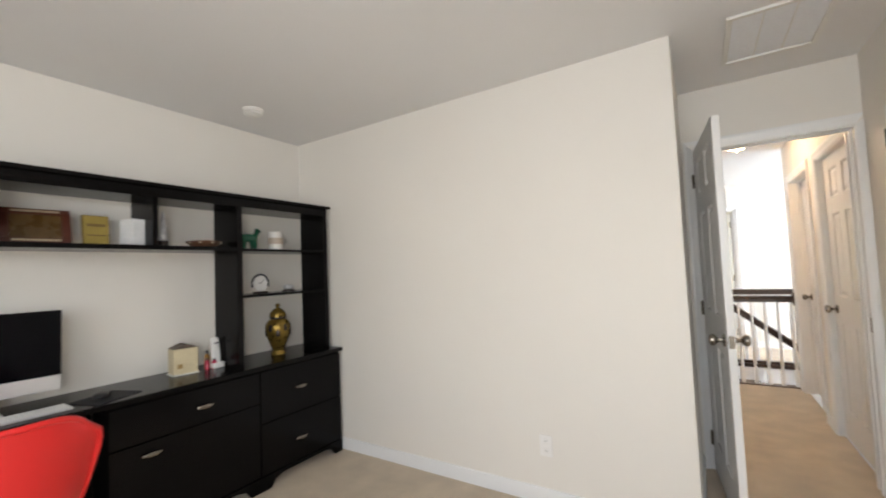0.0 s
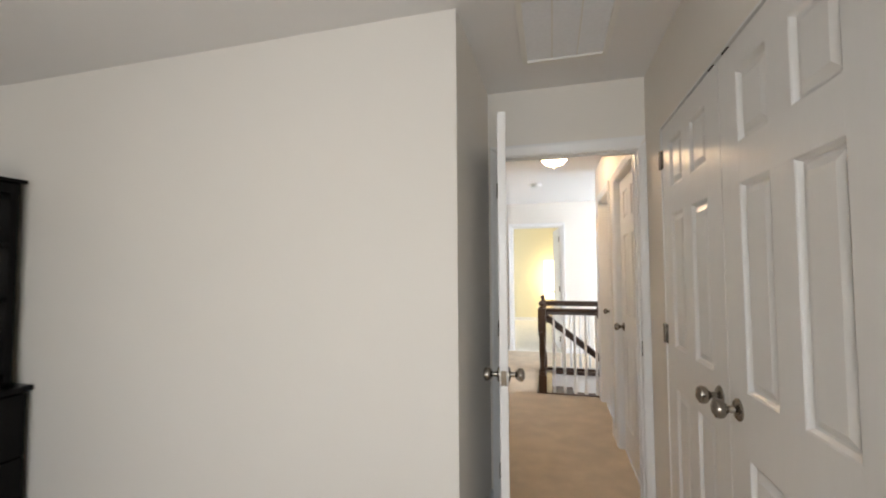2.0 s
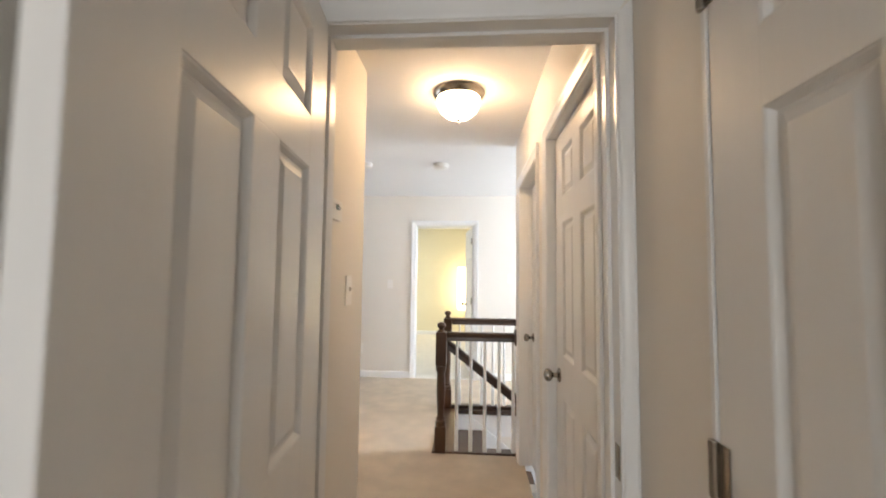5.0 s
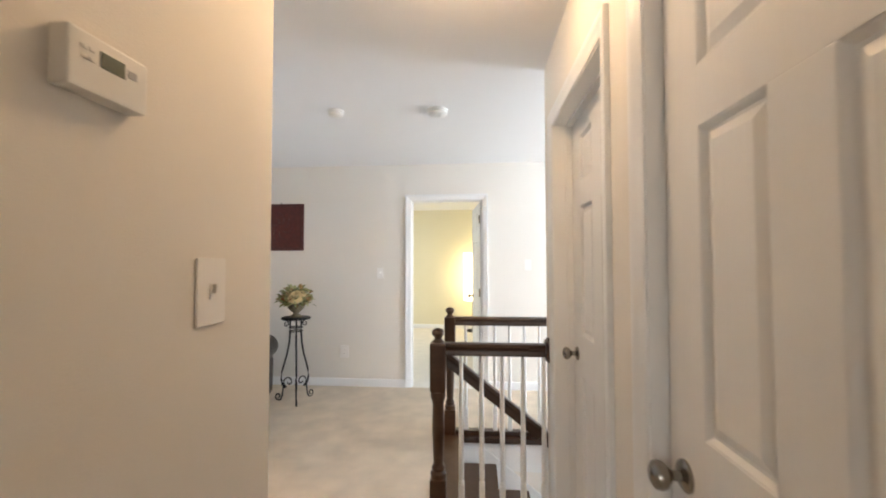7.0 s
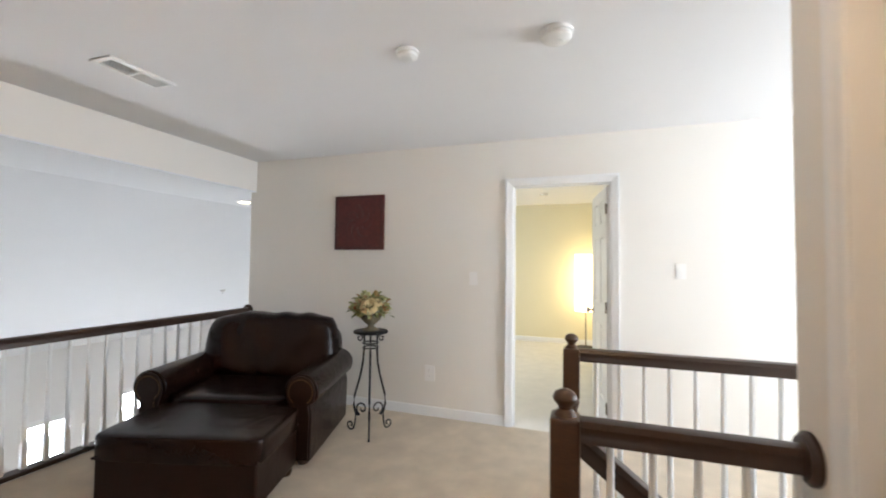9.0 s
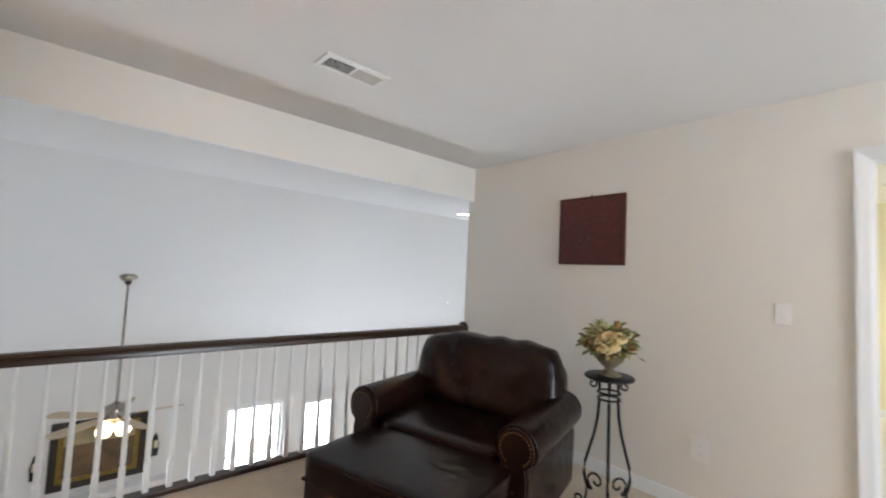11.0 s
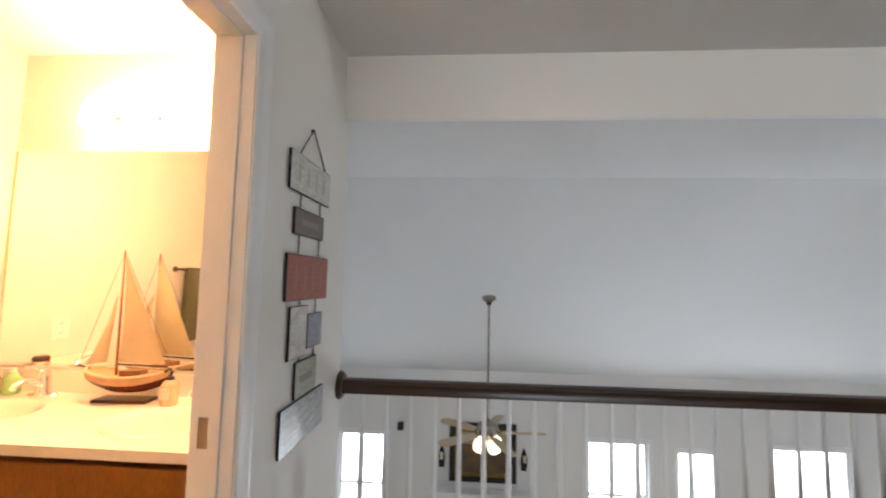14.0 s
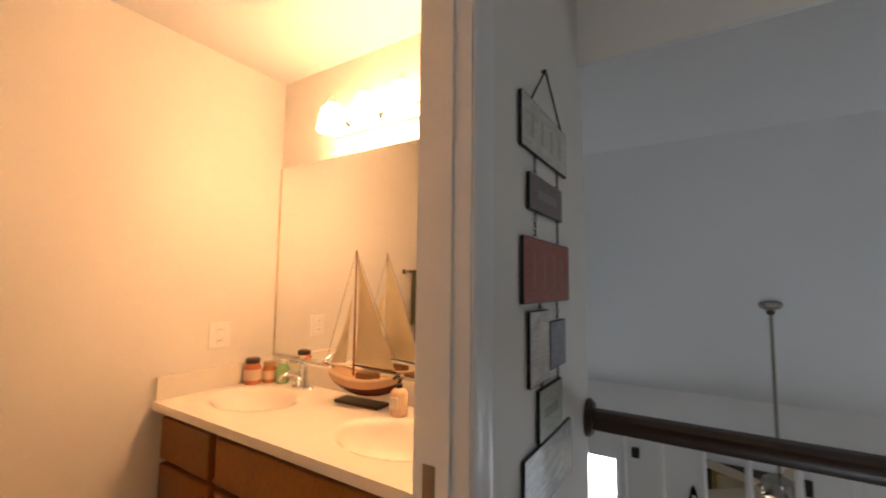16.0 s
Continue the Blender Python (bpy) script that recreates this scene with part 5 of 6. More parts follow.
# green figurine: one plain mesh of an animal on four legs
hm = pillow(0.045, 0.018, 0.020, 0.7, 16, pose(0, 0, 0.062))
for x, y in ((-0.033, -0.01), (-0.033, 0.01), (0.033, -0.01), (0.033, 0.01)):
    tube([(x, y, 0.0), (x * 0.95, y, 0.03), (x * 0.85, y, 0.058)], 0.006, 8, hm, 0.010)
tube([(0.035, 0, 0.066), (0.050, 0, 0.088), (0.054, 0, 0.104)], 0.013, 8, hm, 0.009)
tube([(0.048, 0, 0.106), (0.072, 0, 0.098)], 0.010, 8, hm, 0.006)
tube([(-0.042, 0, 0.066), (-0.060, 0, 0.074), (-0.066, 0, 0.048)], 0.006, 6, hm, 0.003)
solid("horse_figurine", hm, plain("green_glaze", 0.015, 0.10, 0.05, 0.15), "glossy green glazed horse figurine on the shelf", "figurine", at=(-2.37, 1.485, 1.523), turn=100).scale = (1.45, 1.6, 1.35)
mg = thing("mug", (-2.37, 1.70, 1.523), "white ceramic mug with faint brown print", "mug")
part("cup", turned([(0.036, 0), (0.040, 0.004), (0.042, 0.10), (0.040, 0.104), (0.037, 0.10), (0.036, 0.01), (0.0, 0.008)], 28), plain("white_ceramic", 0.74, 0.71, 0.66, 0.25), mg)
part("handle", tube([(0, 0.040, 0.085), (0, 0.066, 0.080), (0, 0.070, 0.05), (0, 0.060, 0.028), (0, 0.040, 0.022)], 0.006, 8), plain("white_ceramic_2", 0.74, 0.71, 0.66, 0.25), mg)
part("print_band", turned([(0.0425, 0.035), (0.0425, 0.07)], 28), plain("faded_brown_print", 0.45, 0.36, 0.28), mg)
mg.scale = (1.25, 1.25, 1.3)
ck = thing("glass_clock", (-2.37, 1.57, 1.223), "small desk clock with a smoked glass arch round a pale dial", "clock", turn=90)
part("arch", tube([(0.060 * math.cos(a), 0.0, 0.062 + 0.062 * math.sin(a)) for a in [-0.35 + 3.84 * i / 24 for i in range(25)]], 0.0065, 10), plain("smoked_glass", 0.07, 0.07, 0.075, 0.12), ck, "smoked glass arch")
part("dial", turned([(0.050, -0.004), (0.052, 0), (0.050, 0.006), (0.0, 0.007)], 32, spun("-y", (0, 0, 0.062))), plain("pale_silver_dial", 0.66, 0.65, 0.64, 0.3), ck, "pale silver dial")
for a, r in ((0.9, 0.034), (2.5, 0.024)):
    part("clock_hand", tube([(0, -0.0085, 0.062), (r * math.cos(a), -0.0085, 0.062 + r * math.sin(a))], 0.0013, 6), M_STEEL, ck)
part("foot", box(-0.045, 0.045, -0.02, 0.02, 0, 0.012, 0.003), M_STEEL, ck)
ck.scale = (1.05, 1.05, 1.05)
orn = thing("metal_ornament", (-2.37, 1.80, 1.223), "small silver shell ornament on a dark foot", "ornament")
part("foot", turned([(0.045, 0), (0.045, 0.008), (0.035, 0.014)], 20), M_STEEL, orn)
part("shell", pillow(0.035, 0.035, 0.020, 0.8, 16, pose(0, 0, 0.030)), M_ALU, orn)
vs = thing("lidded_vase", (-2.37, 1.705, 0.772), "gold and dark lidded ginger jar on the worktop", "vase")
part("body", turned([(0.045, 0), (0.050, 0.008), (0.046, 0.020), (0.040, 0.034), (0.052, 0.070), (0.074, 0.125), (0.086, 0.175), (0.086, 0.205), (0.072, 0.240), (0.050, 0.256), (0.046, 0.266)], 36), M_GOLD, vs, "gold patterned body")
part("neck_band", turned([(0.050, 0.258), (0.056, 0.262), (0.056, 0.272), (0.048, 0.276)], 36), M_STEEL, vs)
part("lid", turned([(0.056, 0.274), (0.056, 0.284), (0.050, 0.304), (0.030, 0.326), (0.012, 0.334), (0.010, 0.342), (0.018, 0.350), (0.014, 0.362), (0.0, 0.367)], 30), M_GOLD, vs, "domed gold lid")
for k in range(10):
    a = 2 * math.pi * k / 10
    part("motif", pillow(0.016, 0.006, 0.026, 0.8, 10, pose(0.083 * math.cos(a), 0.083 * math.sin(a), 0.180 + 0.018 * (-1) ** k, 0, 0, math.degrees(a) + 90)), M_STEEL, vs, "dark painted motif")
# desk things
mo = thing("monitor", (-2.40, 0.235, 0.772), "all-in-one computer with a black screen and silver chin", "monitor", turn=86)
part("screen", box(-0.285, 0.285, -0.012, 0.010, 0.14, 0.445, 0.006), M_SCREEN, mo, "black glass screen")
part("chin", box(-0.285, 0.285, -0.0125, 0.010, 0.07, 0.139, 0.005), M_ALU, mo, "silver chin")
part("neck", box(-0.085, 0.085, 0.015, 0.035, 0.006, 0.22, 0.006), M_ALU, mo)
part("foot", box(-0.09, 0.09, -0.06, 0.10, 0, 0.007, 0.003), M_ALU, mo)
kb = thing("keyboard", (-2.255, 0.30, 0.772), "thin white and silver computer keyboard", "keyboard", turn=90)
part("tray", box(-0.215, 0.215, -0.06, 0.06, 0, 0.010, 0.003), M_ALU, kb)
km = box(-0.0075, 0.0075, -0.0075, 0.0075, 0.010, 0.014, 0.0015, 1)
k0 = part("key", km, M_PLASTIC, kb)
k0.location = (-0.20, -0.045, 0)
for i in range(22):
    for j in range(5):
        if i or j:
            k1 = new("key", k0.data)
            k1.parent = kb
            k1.location = (-0.20 + 0.0190 * i, -0.045 + 0.0205 * j, 0)
solid("mouse_pad", box(-0.09, 0.09, -0.11, 0.11, 0, 0.004, 0.001), plain("black_rubber", 0.015, 0.015, 0.017, 0.8), "black rubber mouse pad on the worktop", "mouse pad", at=(-2.27, 0.66, 0.772), turn=20)
solid("computer_mouse", pillow(0.030, 0.052, 0.016, 0.7, 18, pose(0, 0, 0.016)), M_DARKPLASTIC, "black computer mouse on its pad", "mouse", at=(-2.27, 0.64, 0.776), turn=60)
bxh = thing("letter_box", (-2.44, 1.095, 0.772), "cream wooden box with a dark gabled top", "box", turn=82)
part("body", box(-0.065, 0.065, -0.05, 0.05, 0.006, 0.155, 0.003), plain("cream_wood", 0.62, 0.53, 0.34), bxh)
part("roof", extruded([(-0.068, 0.155), (0.068, 0.155), (0.0, 0.180)], 0.105, Matrix.Translation((0, -0.0525, 0))), plain("dark_roof_wood", 0.10, 0.07, 0.05), bxh, "dark gabled top")
part("foot", box(-0.072, 0.072, -0.056, 0.056, 0, 0.008, 0.002), plain("white_foot", 0.7, 0.68, 0.62), bxh)
part("emblem", box(-0.045, -0.02, -0.0525, -0.0495, 0.04, 0.065), plain("tan_emblem", 0.35, 0.22, 0.08), bxh)
for i, (y, x, h, r, col) in enumerate(((1.215, -2.40, 0.07, 0.014, (0.45, 0.03, 0.06)), (1.235, -2.44, 0.11, 0.016, (0.30, 0.16, 0.04)), (1.255, -2.39, 0.06, 0.015, (0.50, 0.05, 0.10)))):
    c = thing("small_bottle", (x, y, 0.772), ("short crimson bottle on the worktop", "amber bottle on the worktop", "short pink-red bottle on the worktop")[i], "bottle", group="small bottles")
    part("body", turned([(r, 0), (r, h * 0.7), (r * 0.5, h * 0.85)], 16), plain("bottle_glass", *col, 0.2), c)
    part("cap", turned([(r * 0.55, h * 0.82), (r * 0.55, h), (0, h)], 14), M_DARKPLASTIC, c)
tp = thing("telephone", (-2.41, 1.275, 0.772), "white cordless telephone standing in its cradle", "telephone", turn=90)
part("cradle", box(-0.035, 0.035, -0.045, 0.045, 0, 0.035, 0.008), M_PLASTIC, tp)
bm = pillow(0.026, 0.014, 0.085, 0.4, 18, pose(0, 0.005, 0.105, -8, 0, 0))
part("handset", bm, M_PLASTIC, tp, "white handset")
part("earpiece", box(-0.012, 0.012, -0.012, -0.008, 0.15, 0.158), M_DARKPLASTIC, tp)

# red chair at the desk
rc = thing("desk_chair", (-1.76, 0.195, 0), "red moulded plastic shell chair on wire legs", "chair", turn=92)
bm = bmesh.new()
NU, NV = 18, 22
grid = []
for i in range(NV + 1):
    v = i / NV
    row = []
    for j in range(NU + 1):
        u = 2 * j / NU - 1
        if v < 0.5:  # seat, front to rear
            s = v / 0.5
            wdt = 0.225 - 0.02 * (1 - s)
            p_ = Vector((u * wdt, 0.26 - 0.40 * s, 0.445 - 0.03 * math.sin(s * math.pi) + 0.045 * u * u - 0.03 * (1 - s) ** 3))
        else:  # back, rising
            s = (v - 0.5) / 0.5
            wdt = 0.225 * (0.80 + 0.22 * s - 0.10 * s ** 6) * (1.0 if s < 0.85 else math.sqrt(max(0.0, 1 - ((s - 0.85) / 0.16) ** 2 * 0.35)))
            p_ = Vector((u * wdt, -0.14 - 0.10 * s ** 0.7 + 0.10 * u * u * (1 - 0.4 * s), 0.445 + 0.045 * u * u * (1 - s) + 0.42 * s - 0.05 * s * u * u * u * u))
        row.append(bm.verts.new(p_))
    grid.append(row)
for i in range(NV):
    for j in range(NU):
        bm.faces.new((grid[i][j], grid[i][j + 1], grid[i + 1][j + 1], grid[i + 1][j]))
bmesh.ops.recalc_face_normals(bm, faces=bm.faces)
bmesh.ops.solidify(bm, geom=bm.faces[:], thickness=0.008)
rc.scale = (1.03, 1.03, 1.045)
edge_line = [grid[i][0].co.copy() for i in range(NV // 2 + 2, NV)] + [v.co.copy() for v in grid[NV]] + [grid[i][NU].co.copy() for i in range(NV - 1, NV // 2 + 1, -1)]
part("shell", bm, M_RED, rc, "red moulded seat and back shell")
part("rim", tube(edge_line, 0.010, 10), M_RED, rc, "rolled red rim round the back")
for sx in (-1, 1):
    for sy in (-1, 1):
        part("leg", tube([(sx * 0.10, sy * 0.10 + 0.04, 0.405), (sx * 0.17, sy * 0.19 + 0.04, 0.2), (sx * 0.21, sy * 0.22 + 0.04, 0.0)], 0.009, 8), M_CHROME, rc, "chromed steel leg")
for sy in (-1, 1):
    part("stretcher", tube([(-0.165, sy * 0.185 + 0.04, 0.21), (0.165, sy * 0.185 + 0.04, 0.21)], 0.006, 8), M_CHROME, rc)

# ---- bathroom ----
ZC = 0.80
XV = -2.20
YV0, YV1 = YBS + 0.004, YL - 0.125
va = thing("vanity", (XM, YV0, 0), "honey oak bathroom vanity with drawers and doors", "cabinet")
LV = YV1 - YV0
DV = XV - XM - 0.02
part("body", box(0.0, DV - 0.034, 0.0, LV, 0.09, ZC - 0.135, 0.002), M_OAK, va)
part("face_frame", box(DV - 0.054, DV - 0.034, 0.0, LV, ZC - 0.134, ZC - 0.035), M_OAK, va)
part("toe_kick", box(0.0, DV - 0.08, 0.0, LV, 0.0, 0.09), M_WOOD, va)
for y0, y1, z0, z1, kind_ in ((0.025, 0.40, 0.565, 0.735, "drawer"), (0.025, 0.40, 0.36, 0.545, "drawer"), (0.025, 0.40, 0.115, 0.34, "drawer"), (0.445, LV - 0.03, 0.565, 0.735, "false_front"), (0.445, 0.445 + (LV - 0.475) / 2 - 0.006, 0.115, 0.545, "door"), (0.445 + (LV - 0.475) / 2 + 0.006, LV - 0.03, 0.115, 0.545, "door")):
    fr = part(kind_, box(DV - 0.034, DV, y0, y1, z0, z1, 0.007, 3), M_OAK, va, "honey oak front with eased edges")
    if kind_ == "door":
        part("panel", box(DV - 0.002, DV + 0.004, y0 + 0.055, y1 - 0.055, z0 + 0.055, z1 - 0.055, 0.004), M_OAK, fr)
SINKS = [(-2.465 - XM, 2.765 - YV0), (-2.455 - XM, 3.555 - YV0)]
ct = thing("bathroom_counter", (XM, YV0, ZC), "cream cultured marble vanity top with two oval basins", "countertop")
bm = bmesh.new()
nx, ny = 44, 96
dx_, dy_ = (XV - XM + 0.012) / nx, LV / ny
vg = []
for i in range(nx + 1):
    row = []
    for j in range(ny + 1):
        x, y = dx_ * i, dy_ * j
        z = 0.0
        for sx, sy in SINKS:
            q = ((x - sx) / 0.168) ** 2 + ((y - sy) / 0.225) ** 2
            if q < 1:
                z = -0.114 * (1 - q ** 1.6) ** 1.5
        row.append(bm.verts.new((x, y, z)))
    vg.append(row)
for i in range(nx):
    for j in range(ny):
        bm.faces.new((vg[i][j], vg[i + 1][j], vg[i + 1][j + 1], vg[i][j + 1]))
rim = [vg[i][0] for i in range(nx + 1)] + [vg[nx][j] for j in range(1, ny + 1)] + [vg[i][ny] for i in range(nx - 1, -1, -1)] + [vg[0][j] for j in range(ny - 1, 0, -1)]
low = [bm.verts.new((v.co.x, v.co.y, -0.034)) for v in rim]
for k in range(len(rim)):
    bm.faces.new((rim[k], rim[(k + 1) % len(rim)], low[(k + 1) % len(rim)], low[k]))
part("slab", bm, M_MARBLE, ct)
part("backsplash", box(0.0, 0.02, 0.0, LV, 0.0, 0.10, 0.005), M_MARBLE, ct)
part("side_splash", box(0.021, XV - XM + 0.005, 0.0, 0.02, 0.0, 0.10, 0.005), M_MARBLE, ct)
for sx, sy in SINKS:
    part("drain", turned([(0.022, 0.0), (0.022, 0.003), (0.014, 0.004), (0.0, 0.002)], 20, Matrix.Translation((sx, sy, -0.114))), M_CHROME, ct, "chrome drain")


def faucet(x, y):
    """A single-lever basin tap: base plate, body, low spout over the basin, lever on top."""
    f = thing("faucet", (x, y, ZC), "chrome single-lever bathroom faucet", "faucet", group="faucets")
    plate_bm = turned([(0.030, 0), (0.031, 0.006), (0.028, 0.011), (0.0, 0.012)], 28)
    plate_bm.transform(Matrix.Diagonal((1.0, 2.3, 1.0, 1)))
    part("base", plate_bm, M_CHROME, f)
    part("body", turned([(0.031, 0.008), (0.029, 0.022), (0.024, 0.055), (0.025, 0.082), (0.020, 0.098), (0.0, 0.102)], 24), M_CHROME, f)
    part("spout", tube([(0.010, 0, 0.050), (0.045, 0, 0.074), (0.085, 0, 0.082), (0.118, 0, 0.070), (0.126, 0, 0.056)], 0.016, 14, None, 0.011), M_CHROME, f)
    lever = part("lever", tube([(-0.006, 0, 0.098), (0.008, 0, 0.118), (0.050, 0, 0.136), (0.082, 0, 0.140)], 0.014, 12, None, 0.007), M_CHROME, f)
    part("lever_cap", turned([(0.018, 0.094), (0.020, 0.104), (0.014, 0.116), (0.0, 0.119)], 18), M_CHROME, lever)
    part("lift_rod", tube([(-0.026, 0, 0.012), (-0.026, 0, 0.085)], 0.003, 6), M_CHROME, f)


faucet(-2.69, 2.80)
faucet(-2.69, 3.575)
mi = thing("mirror", (XM, YV0 + 0.012, 0.915), "large frameless bathroom mirror in a metal channel", "mirror")
part("glass", box(0.002, 0.006, 0, LV - 0.03, 0.012, 1.03), M_MIRROR, mi)
part("channel", box(0.0, 0.010, 0, LV - 0.03, 0.0, 0.012, 0.002), M_CHROME, mi, "chrome mirror channel")
part("edge_strip", box(0.0, 0.009, -0.013, 0.0, 0.0, 1.03, 0.001), plain("beige_edge_strip", 0.70, 0.60, 0.46), mi)
# vanity light
vl = thing("vanity_light", (XM, 3.30, 2.04), "lit vanity light bar with four frosted bell shades", "wall lamp")
part("backplate", box(0.0, 0.02, -0.40, 0.40, 0.005, 0.07, 0.006), M_CHROME, vl, "brushed nickel backplate")
for k in range(4):
    y = -0.315 + 0.21 * k
    part("arm", tube([(0.015, y, 0.035), (0.06, y, 0.045), (0.10, y, 0.09), (0.118, y, 0.138), (0.120, y, 0.150)], 0.006, 8), M_CHROME, vl)
    part("cup", turned([(0.027, 0.118), (0.024, 0.136), (0.012, 0.148), (0.006, 0.160)], 20, Matrix.Translation((0.120, y, 0))), M_CHROME, vl)
    part("shade", turned([(0.0, 0.108), (0.022, 0.106), (0.042, 0.088), (0.053, 0.055), (0.060, 0.012), (0.064, -0.012), (0.068, -0.012), (0.063, 0.014), (0.057, 0.057), (0.046, 0.092), (0.027, 0.112), (0.025, 0.122)], 24, Matrix.Translation((0.120, y, 0))), M_BELL, vl, "lit frosted bell shade")
    part("bulb", pillow(0.028, 0.028, 0.034, 1.0, 18, pose(0.120, y, 0.022)), M_BULB, vl, "lit bulb")
# sailboat
sb = thing("model_sailboat", (-2.66, 3.215, ZC), "wooden model sailboat with cream sails on a dark stand", "model boat", turn=93)
part("stand", box(-0.135, 0.135, -0.04, 0.04, 0, 0.014, 0.003), M_WOOD, sb, "dark wooden stand")
bm = bmesh.new()
secs = []
NS = 18
for i in range(NS + 1):
    s = i / NS
    x = -0.20 + 0.44 * s
    w = 0.062 * math.sin(math.pi * min(1, 0.10 + 0.90 * s) ** 0.8) ** 0.75 if 0 < s < 1 else 0.008
    sheer = 0.108 + 0.030 * (2 * s - 1) ** 2
    keel = 0.108 - 0.070 * math.sin(math.pi * s) ** 0.6 if 0 < s < 1 else sheer - 0.008
    row = []
    for k in range(9):
        a = math.pi * k / 8
        row.append(bm.verts.new((x, -w * math.cos(a), sheer - (sheer - keel) * math.sin(a) ** 0.8)))
    secs.append(row)
for a, b in zip(secs, secs[1:]):
    for k in (0, 7):
        bm.faces.new((a[k], a[k + 1], b[k + 1], b[k]))
    bm.faces.new((a[0], b[0], b[8], a[8]))
keel_bm = bmesh.new()
low_rows = [[keel_bm.verts.new(v.co) for v in row[1:8]] for row in secs]
for a, b in zip(low_rows, low_rows[1:]):
    for k in range(6):
        keel_bm.faces.new((a[k], a[k + 1], b[k + 1], b[k]))
part("keel", keel_bm, plain("dark_red_keel", 0.10, 0.016, 0.008, 0.25), sb, "dark red varnished lower hull")
hull = part("hull", bm, plain("tan_topsides", 0.46, 0.27, 0.14, 0.3), sb, "tan varnished topsides and deck")
part("gunwale", tube([(-0.20 + 0.44 * i / NS, -(0.064 * math.sin(math.pi * min(1, 0.10 + 0.90 * i / NS) ** 0.8) ** 0.75 if 0 < i < NS else 0.008), 0.112 + 0.030 * (2 * i / NS - 1) ** 2) for i in range(NS + 1)], 0.006, 6), plain("pale_gunwale", 0.62, 0.48, 0.32), hull, "pale gunwale")
part("gunwale", tube([(-0.20 + 0.44 * i / NS, (0.064 * math.sin(math.pi * min(1, 0.10 + 0.90 * i / NS) ** 0.8) ** 0.75 if 0 < i < NS else 0.008), 0.112 + 0.030 * (2 * i / NS - 1) ** 2) for i in range(NS + 1)], 0.006, 6), plain("pale_gunwale_2", 0.62, 0.48, 0.32), hull, "pale gunwale")
part("cabin", box(-0.02, 0.09, -0.025, 0.025, 0.105, 0.135, 0.006), plain("cabin_wood", 0.25, 0.11, 0.04), hull)
part("mast", tube([(-0.055, 0, 0.10), (-0.058, 0, 0.655)], 0.006, 10, None, 0.003), M_OAK, sb, "tall thin wooden mast")
part("boom", tube([(-0.055, 0, 0.158), (0.205, 0, 0.150)], 0.004, 8), M_WOOD, sb)
part("bowsprit", tube([(-0.19, 0, 0.136), (-0.25, 0, 0.150)], 0.004, 8), M_WOOD, sb)
M_SAIL = material("cream_sailcloth", (0.80, 0.69, 0.50), 0.85, grain=0.08, scale=200, bump=0.0004, blotch=0.06, bscale=10)


def sail(c0, c1, c2, belly):
    """A bellied triangular sail with cloth thickness."""
    bm = bmesh.new()
    c0, c1, c2 = Vector(c0), Vector(c1), Vector(c2)
    n = 10
    g = {}
    for i in range(n + 1):
        for j in range(n + 1 - i):
            a, b = i / n, j / n
            c = 1 - a - b
            g[i, j] = bm.verts.new(c0 * c + c1 * a + c2 * b + Vector((0, belly * 27 * a * b * c * 0.5 + belly * 2 * b * c, 0)))
    for i in range(n):
        for j in range(n - i):
            bm.faces.new((g[i, j], g[i + 1, j], g[i, j + 1]))
            if i + j < n - 1:
                bm.faces.new((g[i + 1, j], g[i + 1, j + 1], g[i, j + 1]))
    bmesh.ops.solidify(bm, geom=bm.faces[:], thickness=0.0016)
    return bm


part("mainsail", sail((-0.050, 0, 0.165), (0.195, 0, 0.160), (-0.054, 0, 0.635), 0.03), M_SAIL, sb, "tall cream mainsail")
part("jib", sail((-0.215, 0, 0.152), (-0.105, 0, 0.165), (-0.075, 0, 0.47), 0.03), M_SAIL, sb, "cream jib")
for a, b in (((-0.058, 0, 0.65), (-0.25, 0, 0.150)), ((-0.058, 0, 0.65), (0.235, 0, 0.135))):
    part("rigging", tube([a, b], 0.0008, 5), M_IRON, sb)
sb.scale = (0.86, 1, 1)
# counter clutter


def jar(at, r, h, col, lab, cap):
    j = thing("candle_jar", at, lab, "jar")
    part("glass", turned([(r * 0.85, 0), (r, h * 0.08), (r * 1.02, h * 0.62), (r * 0.8, h * 0.76), (r * 0.78, h * 0.8), (0, h * 0.8)], 26), plain("jar_body", *col, 0.15), j)
    part("lid", turned([(r * 0.82, h * 0.8), (r * 0.86, h * 0.83), (r * 0.86, h * 0.95), (r * 0.7, h), (0, h)], 26), plain("jar_lid", *cap, 0.3), j)
    bm = turned([(r * 1.03, h * 0.18), (r * 1.045, h * 0.2), (r * 1.045, h * 0.56), (r * 1.03, h * 0.58)], 26)
    part("label", bm, plain("jar_label", 0.72, 0.50, 0.34, 0.5), j, "cream paper label")
    return j


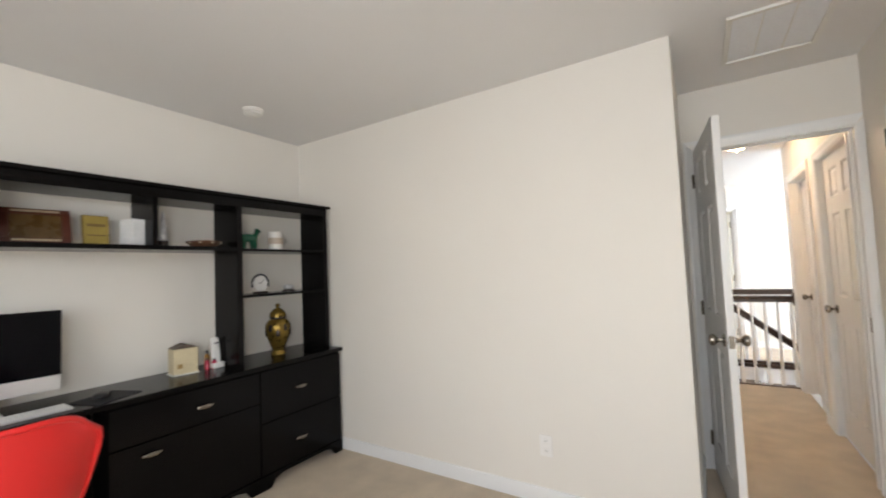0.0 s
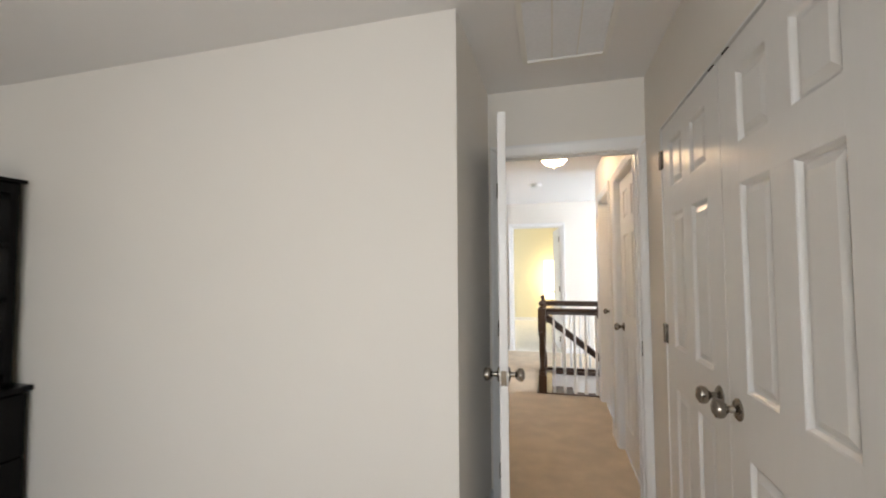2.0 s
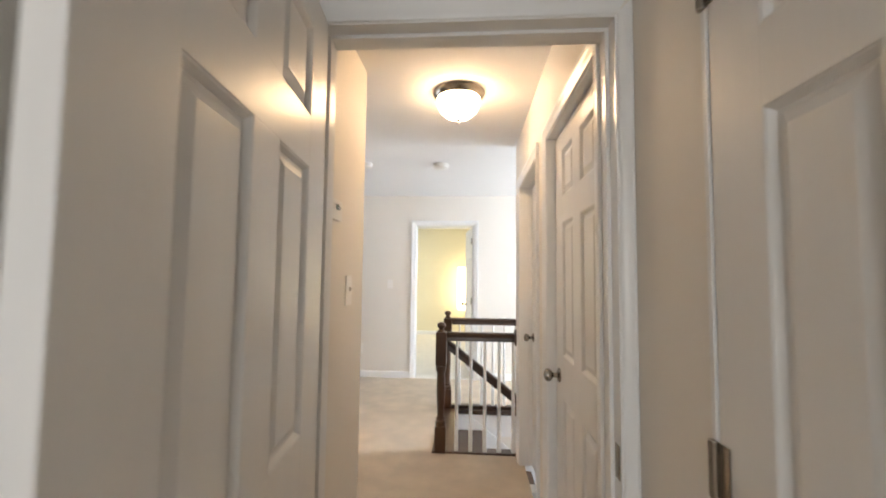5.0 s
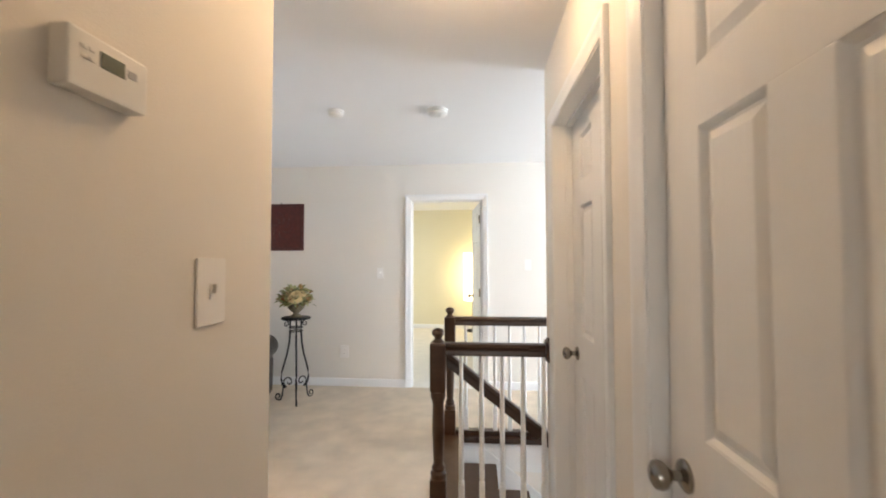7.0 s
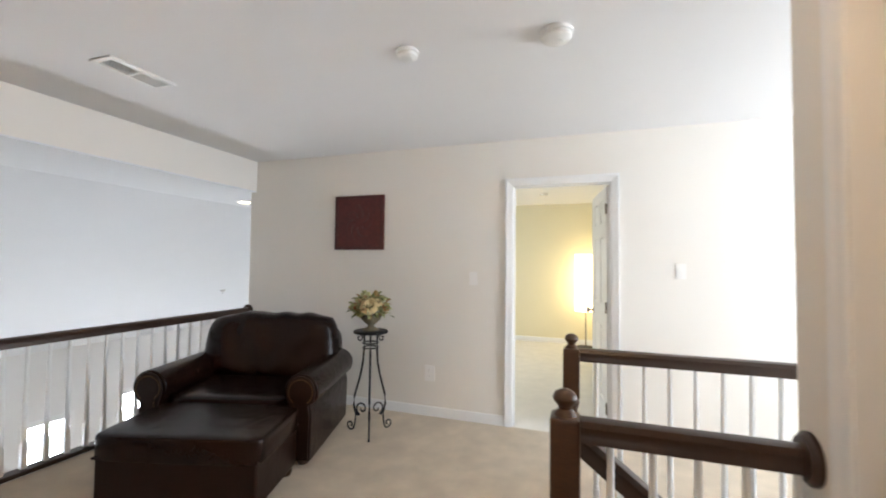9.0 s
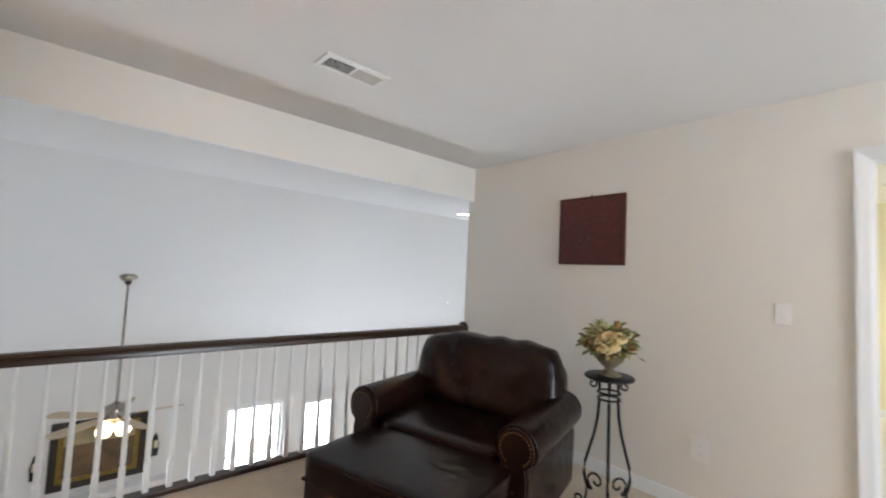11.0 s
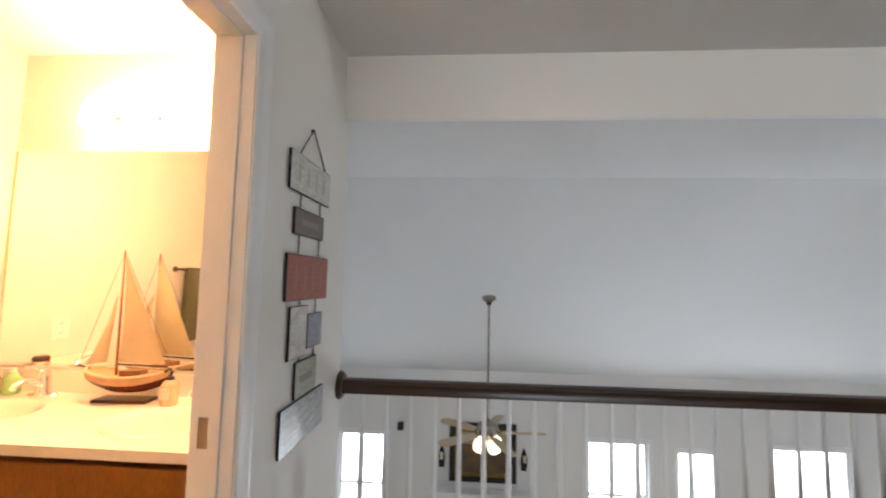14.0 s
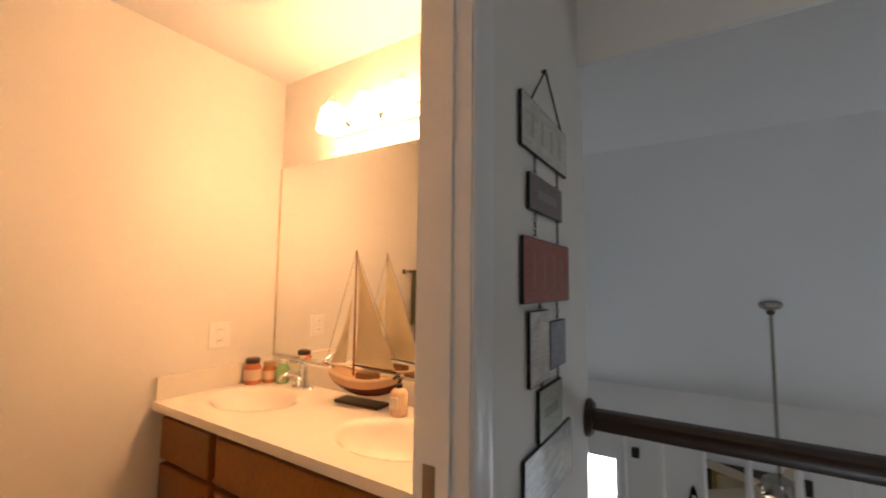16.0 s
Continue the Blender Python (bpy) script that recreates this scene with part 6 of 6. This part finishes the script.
jar((-2.605, 2.525, ZC), 0.041, 0.128, (0.58, 0.19, 0.09), "orange scented candle jar with a dark lid", (0.05, 0.025, 0.015))
jar((-2.675, 2.560, ZC), 0.034, 0.105, (0.52, 0.22, 0.08), "smaller amber candle jar with a pale lid", (0.42, 0.28, 0.14))
bs = thing("soap_bottle", (-2.70, 2.632, ZC), "pale green soap bottle behind the basin", "soap bottle")
part("bottle", turned([(0.030, 0), (0.034, 0.01), (0.034, 0.07), (0.018, 0.092), (0.014, 0.10)], 22), plain("pale_green_soap", 0.30, 0.50, 0.22, 0.15), bs)
part("cap", turned([(0.014, 0.098), (0.014, 0.115), (0.0, 0.117)], 16), M_PLASTIC, bs)
sd = thing("soap_dispenser", (-2.635, 3.435, ZC), "clear pump soap dispenser with orange soap and a dark pump", "soap dispenser")
part("bottle", turned([(0.030, 0), (0.034, 0.008), (0.034, 0.085), (0.026, 0.098), (0.014, 0.106)], 22), plain("peach_soap", 0.74, 0.55, 0.40, 0.12), sd)
part("label", box(0.030, 0.0355, -0.020, 0.020, 0.03, 0.075, 0.002), plain("white_soap_label", 0.7, 0.62, 0.55), sd)
part("collar", turned([(0.015, 0.104), (0.015, 0.118), (0.006, 0.12)], 16), M_DARKPLASTIC, sd)
part("pump", tube([(0, 0, 0.115), (0, 0, 0.148), (0.012, 0, 0.152), (0.034, 0, 0.146)], 0.006, 8), M_DARKPLASTIC, sd)
# towel bar, seen in the mirror
tb = thing("towel_bar", (-1.32, YBS, 1.40), "nickel towel bar on the bathroom wall", "towel bar", turn=180)
part("bar", tube([(-0.30, -0.06, 0), (0.30, -0.06, 0)], 0.008, 10), M_NICKEL, tb)
for x in (-0.30, 0.30):
    part("post", turned([(0.022, 0), (0.022, 0.008), (0.010, 0.014), (0.010, 0.062), (0.014, 0.07), (0.0, 0.072)], 16, spun("-y", (x, 0, 0))), M_NICKEL, tb)
bm = bmesh.new()
cols = 26
ring_out = []
for k in range(cols + 1):
    x = -0.25 + 0.50 * k / cols
    wv = 0.006 * math.sin(k * 1.3)
    ring_out.append([bm.verts.new((x, y + s_ * wv, z)) for y, z, s_ in ((-0.045, -0.42, 1), (-0.046, -0.2, 1), (-0.048, 0.004, 0), (-0.06, 0.012, 0), (-0.072, 0.004, 0), (-0.076, -0.25, 1), (-0.078, -0.55, 1))])
for a, b in zip(ring_out, ring_out[1:]):
    for k in range(6):
        bm.faces.new((a[k], a[k + 1], b[k + 1], b[k]))
bmesh.ops.recalc_face_normals(bm, faces=bm.faces)
bmesh.ops.solidify(bm, geom=bm.faces[:], thickness=0.004)
solid("towel", bm, material("olive_terry", (0.16, 0.15, 0.09), 0.95, grain=0.3, scale=200, bump=0.004, blotch=0.15), "olive grey towel folded over the towel bar", "towel", at=(-1.32, YBS, 1.40), turn=180)

# ---- bedroom ----
fl_ = thing("floor_lamp", (0.55, 11.12, 0), "lit floor lamp with a tall paper drum shade", "floor lamp")
part("base", turned([(0.0, 0), (0.15, 0), (0.155, 0.010), (0.14, 0.022), (0.02, 0.028)], 36), M_IRON, fl_, "round black base")
part("pole", turned([(0.011, 0.02), (0.011, 0.70)], 14), M_NICKEL, fl_)
part("shade", turned([(0.165, 0.60), (0.175, 0.605), (0.175, 1.545), (0.165, 1.55)], 44), M_SHADE, fl_, "glowing paper drum shade")
for z in (0.60, 1.55):
    part("ring", tube([(0.176 * math.cos(a), 0.176 * math.sin(a), z) for a in [2 * math.pi * i / 36 for i in range(37)]], 0.005, 6), M_NICKEL, fl_)
w = thing("window_6", (-2.5, 9.4, 0.7), "plain white framed bedroom window", "window", kind="structure")
for y0, y1, z0, z1 in ((-0.8, -0.75, 0, 1.4), (0.75, 0.8, 0, 1.4), (-0.75, 0.75, 0, 0.05), (-0.75, 0.75, 1.35, 1.4), (-0.75, 0.75, 0.68, 0.72)):
    part("window_frame", box(-0.09, -0.02, y0, y1, z0, z1, 0.004), M_TRIM, w)
# added frame round the office's side fill lamps, never in view
w = thing("window_8", (XR, -1.0, 0.8), "plain white framed side window of the office, added out of view for fill light", "window", kind="structure")
for y0, y1, z0, z1 in ((-0.5, -0.45, 0, 1.3), (0.45, 0.5, 0, 1.3), (-0.45, 0.45, 0, 0.05), (-0.45, 0.45, 1.25, 1.3), (-0.45, 0.45, 0.63, 0.67)):
    part("window_frame", box(0.0, 0.03, y0, y1, z0, z1, 0.004), M_TRIM, w)
w = thing("window_7", (XE, 6.25, 0.55), "plain white framed window over the stairs", "window", kind="structure")
for y0, y1, z0, z1 in ((-0.60, -0.56, 0, 1.7), (0.56, 0.60, 0, 1.7), (-0.56, 0.56, 0, 0.05), (-0.56, 0.56, 1.65, 1.7), (-0.56, 0.56, 0.83, 0.87)):
    part("window_frame", box(0.0, 0.05, y0, y1, z0, z1, 0.004), M_TRIM, w)
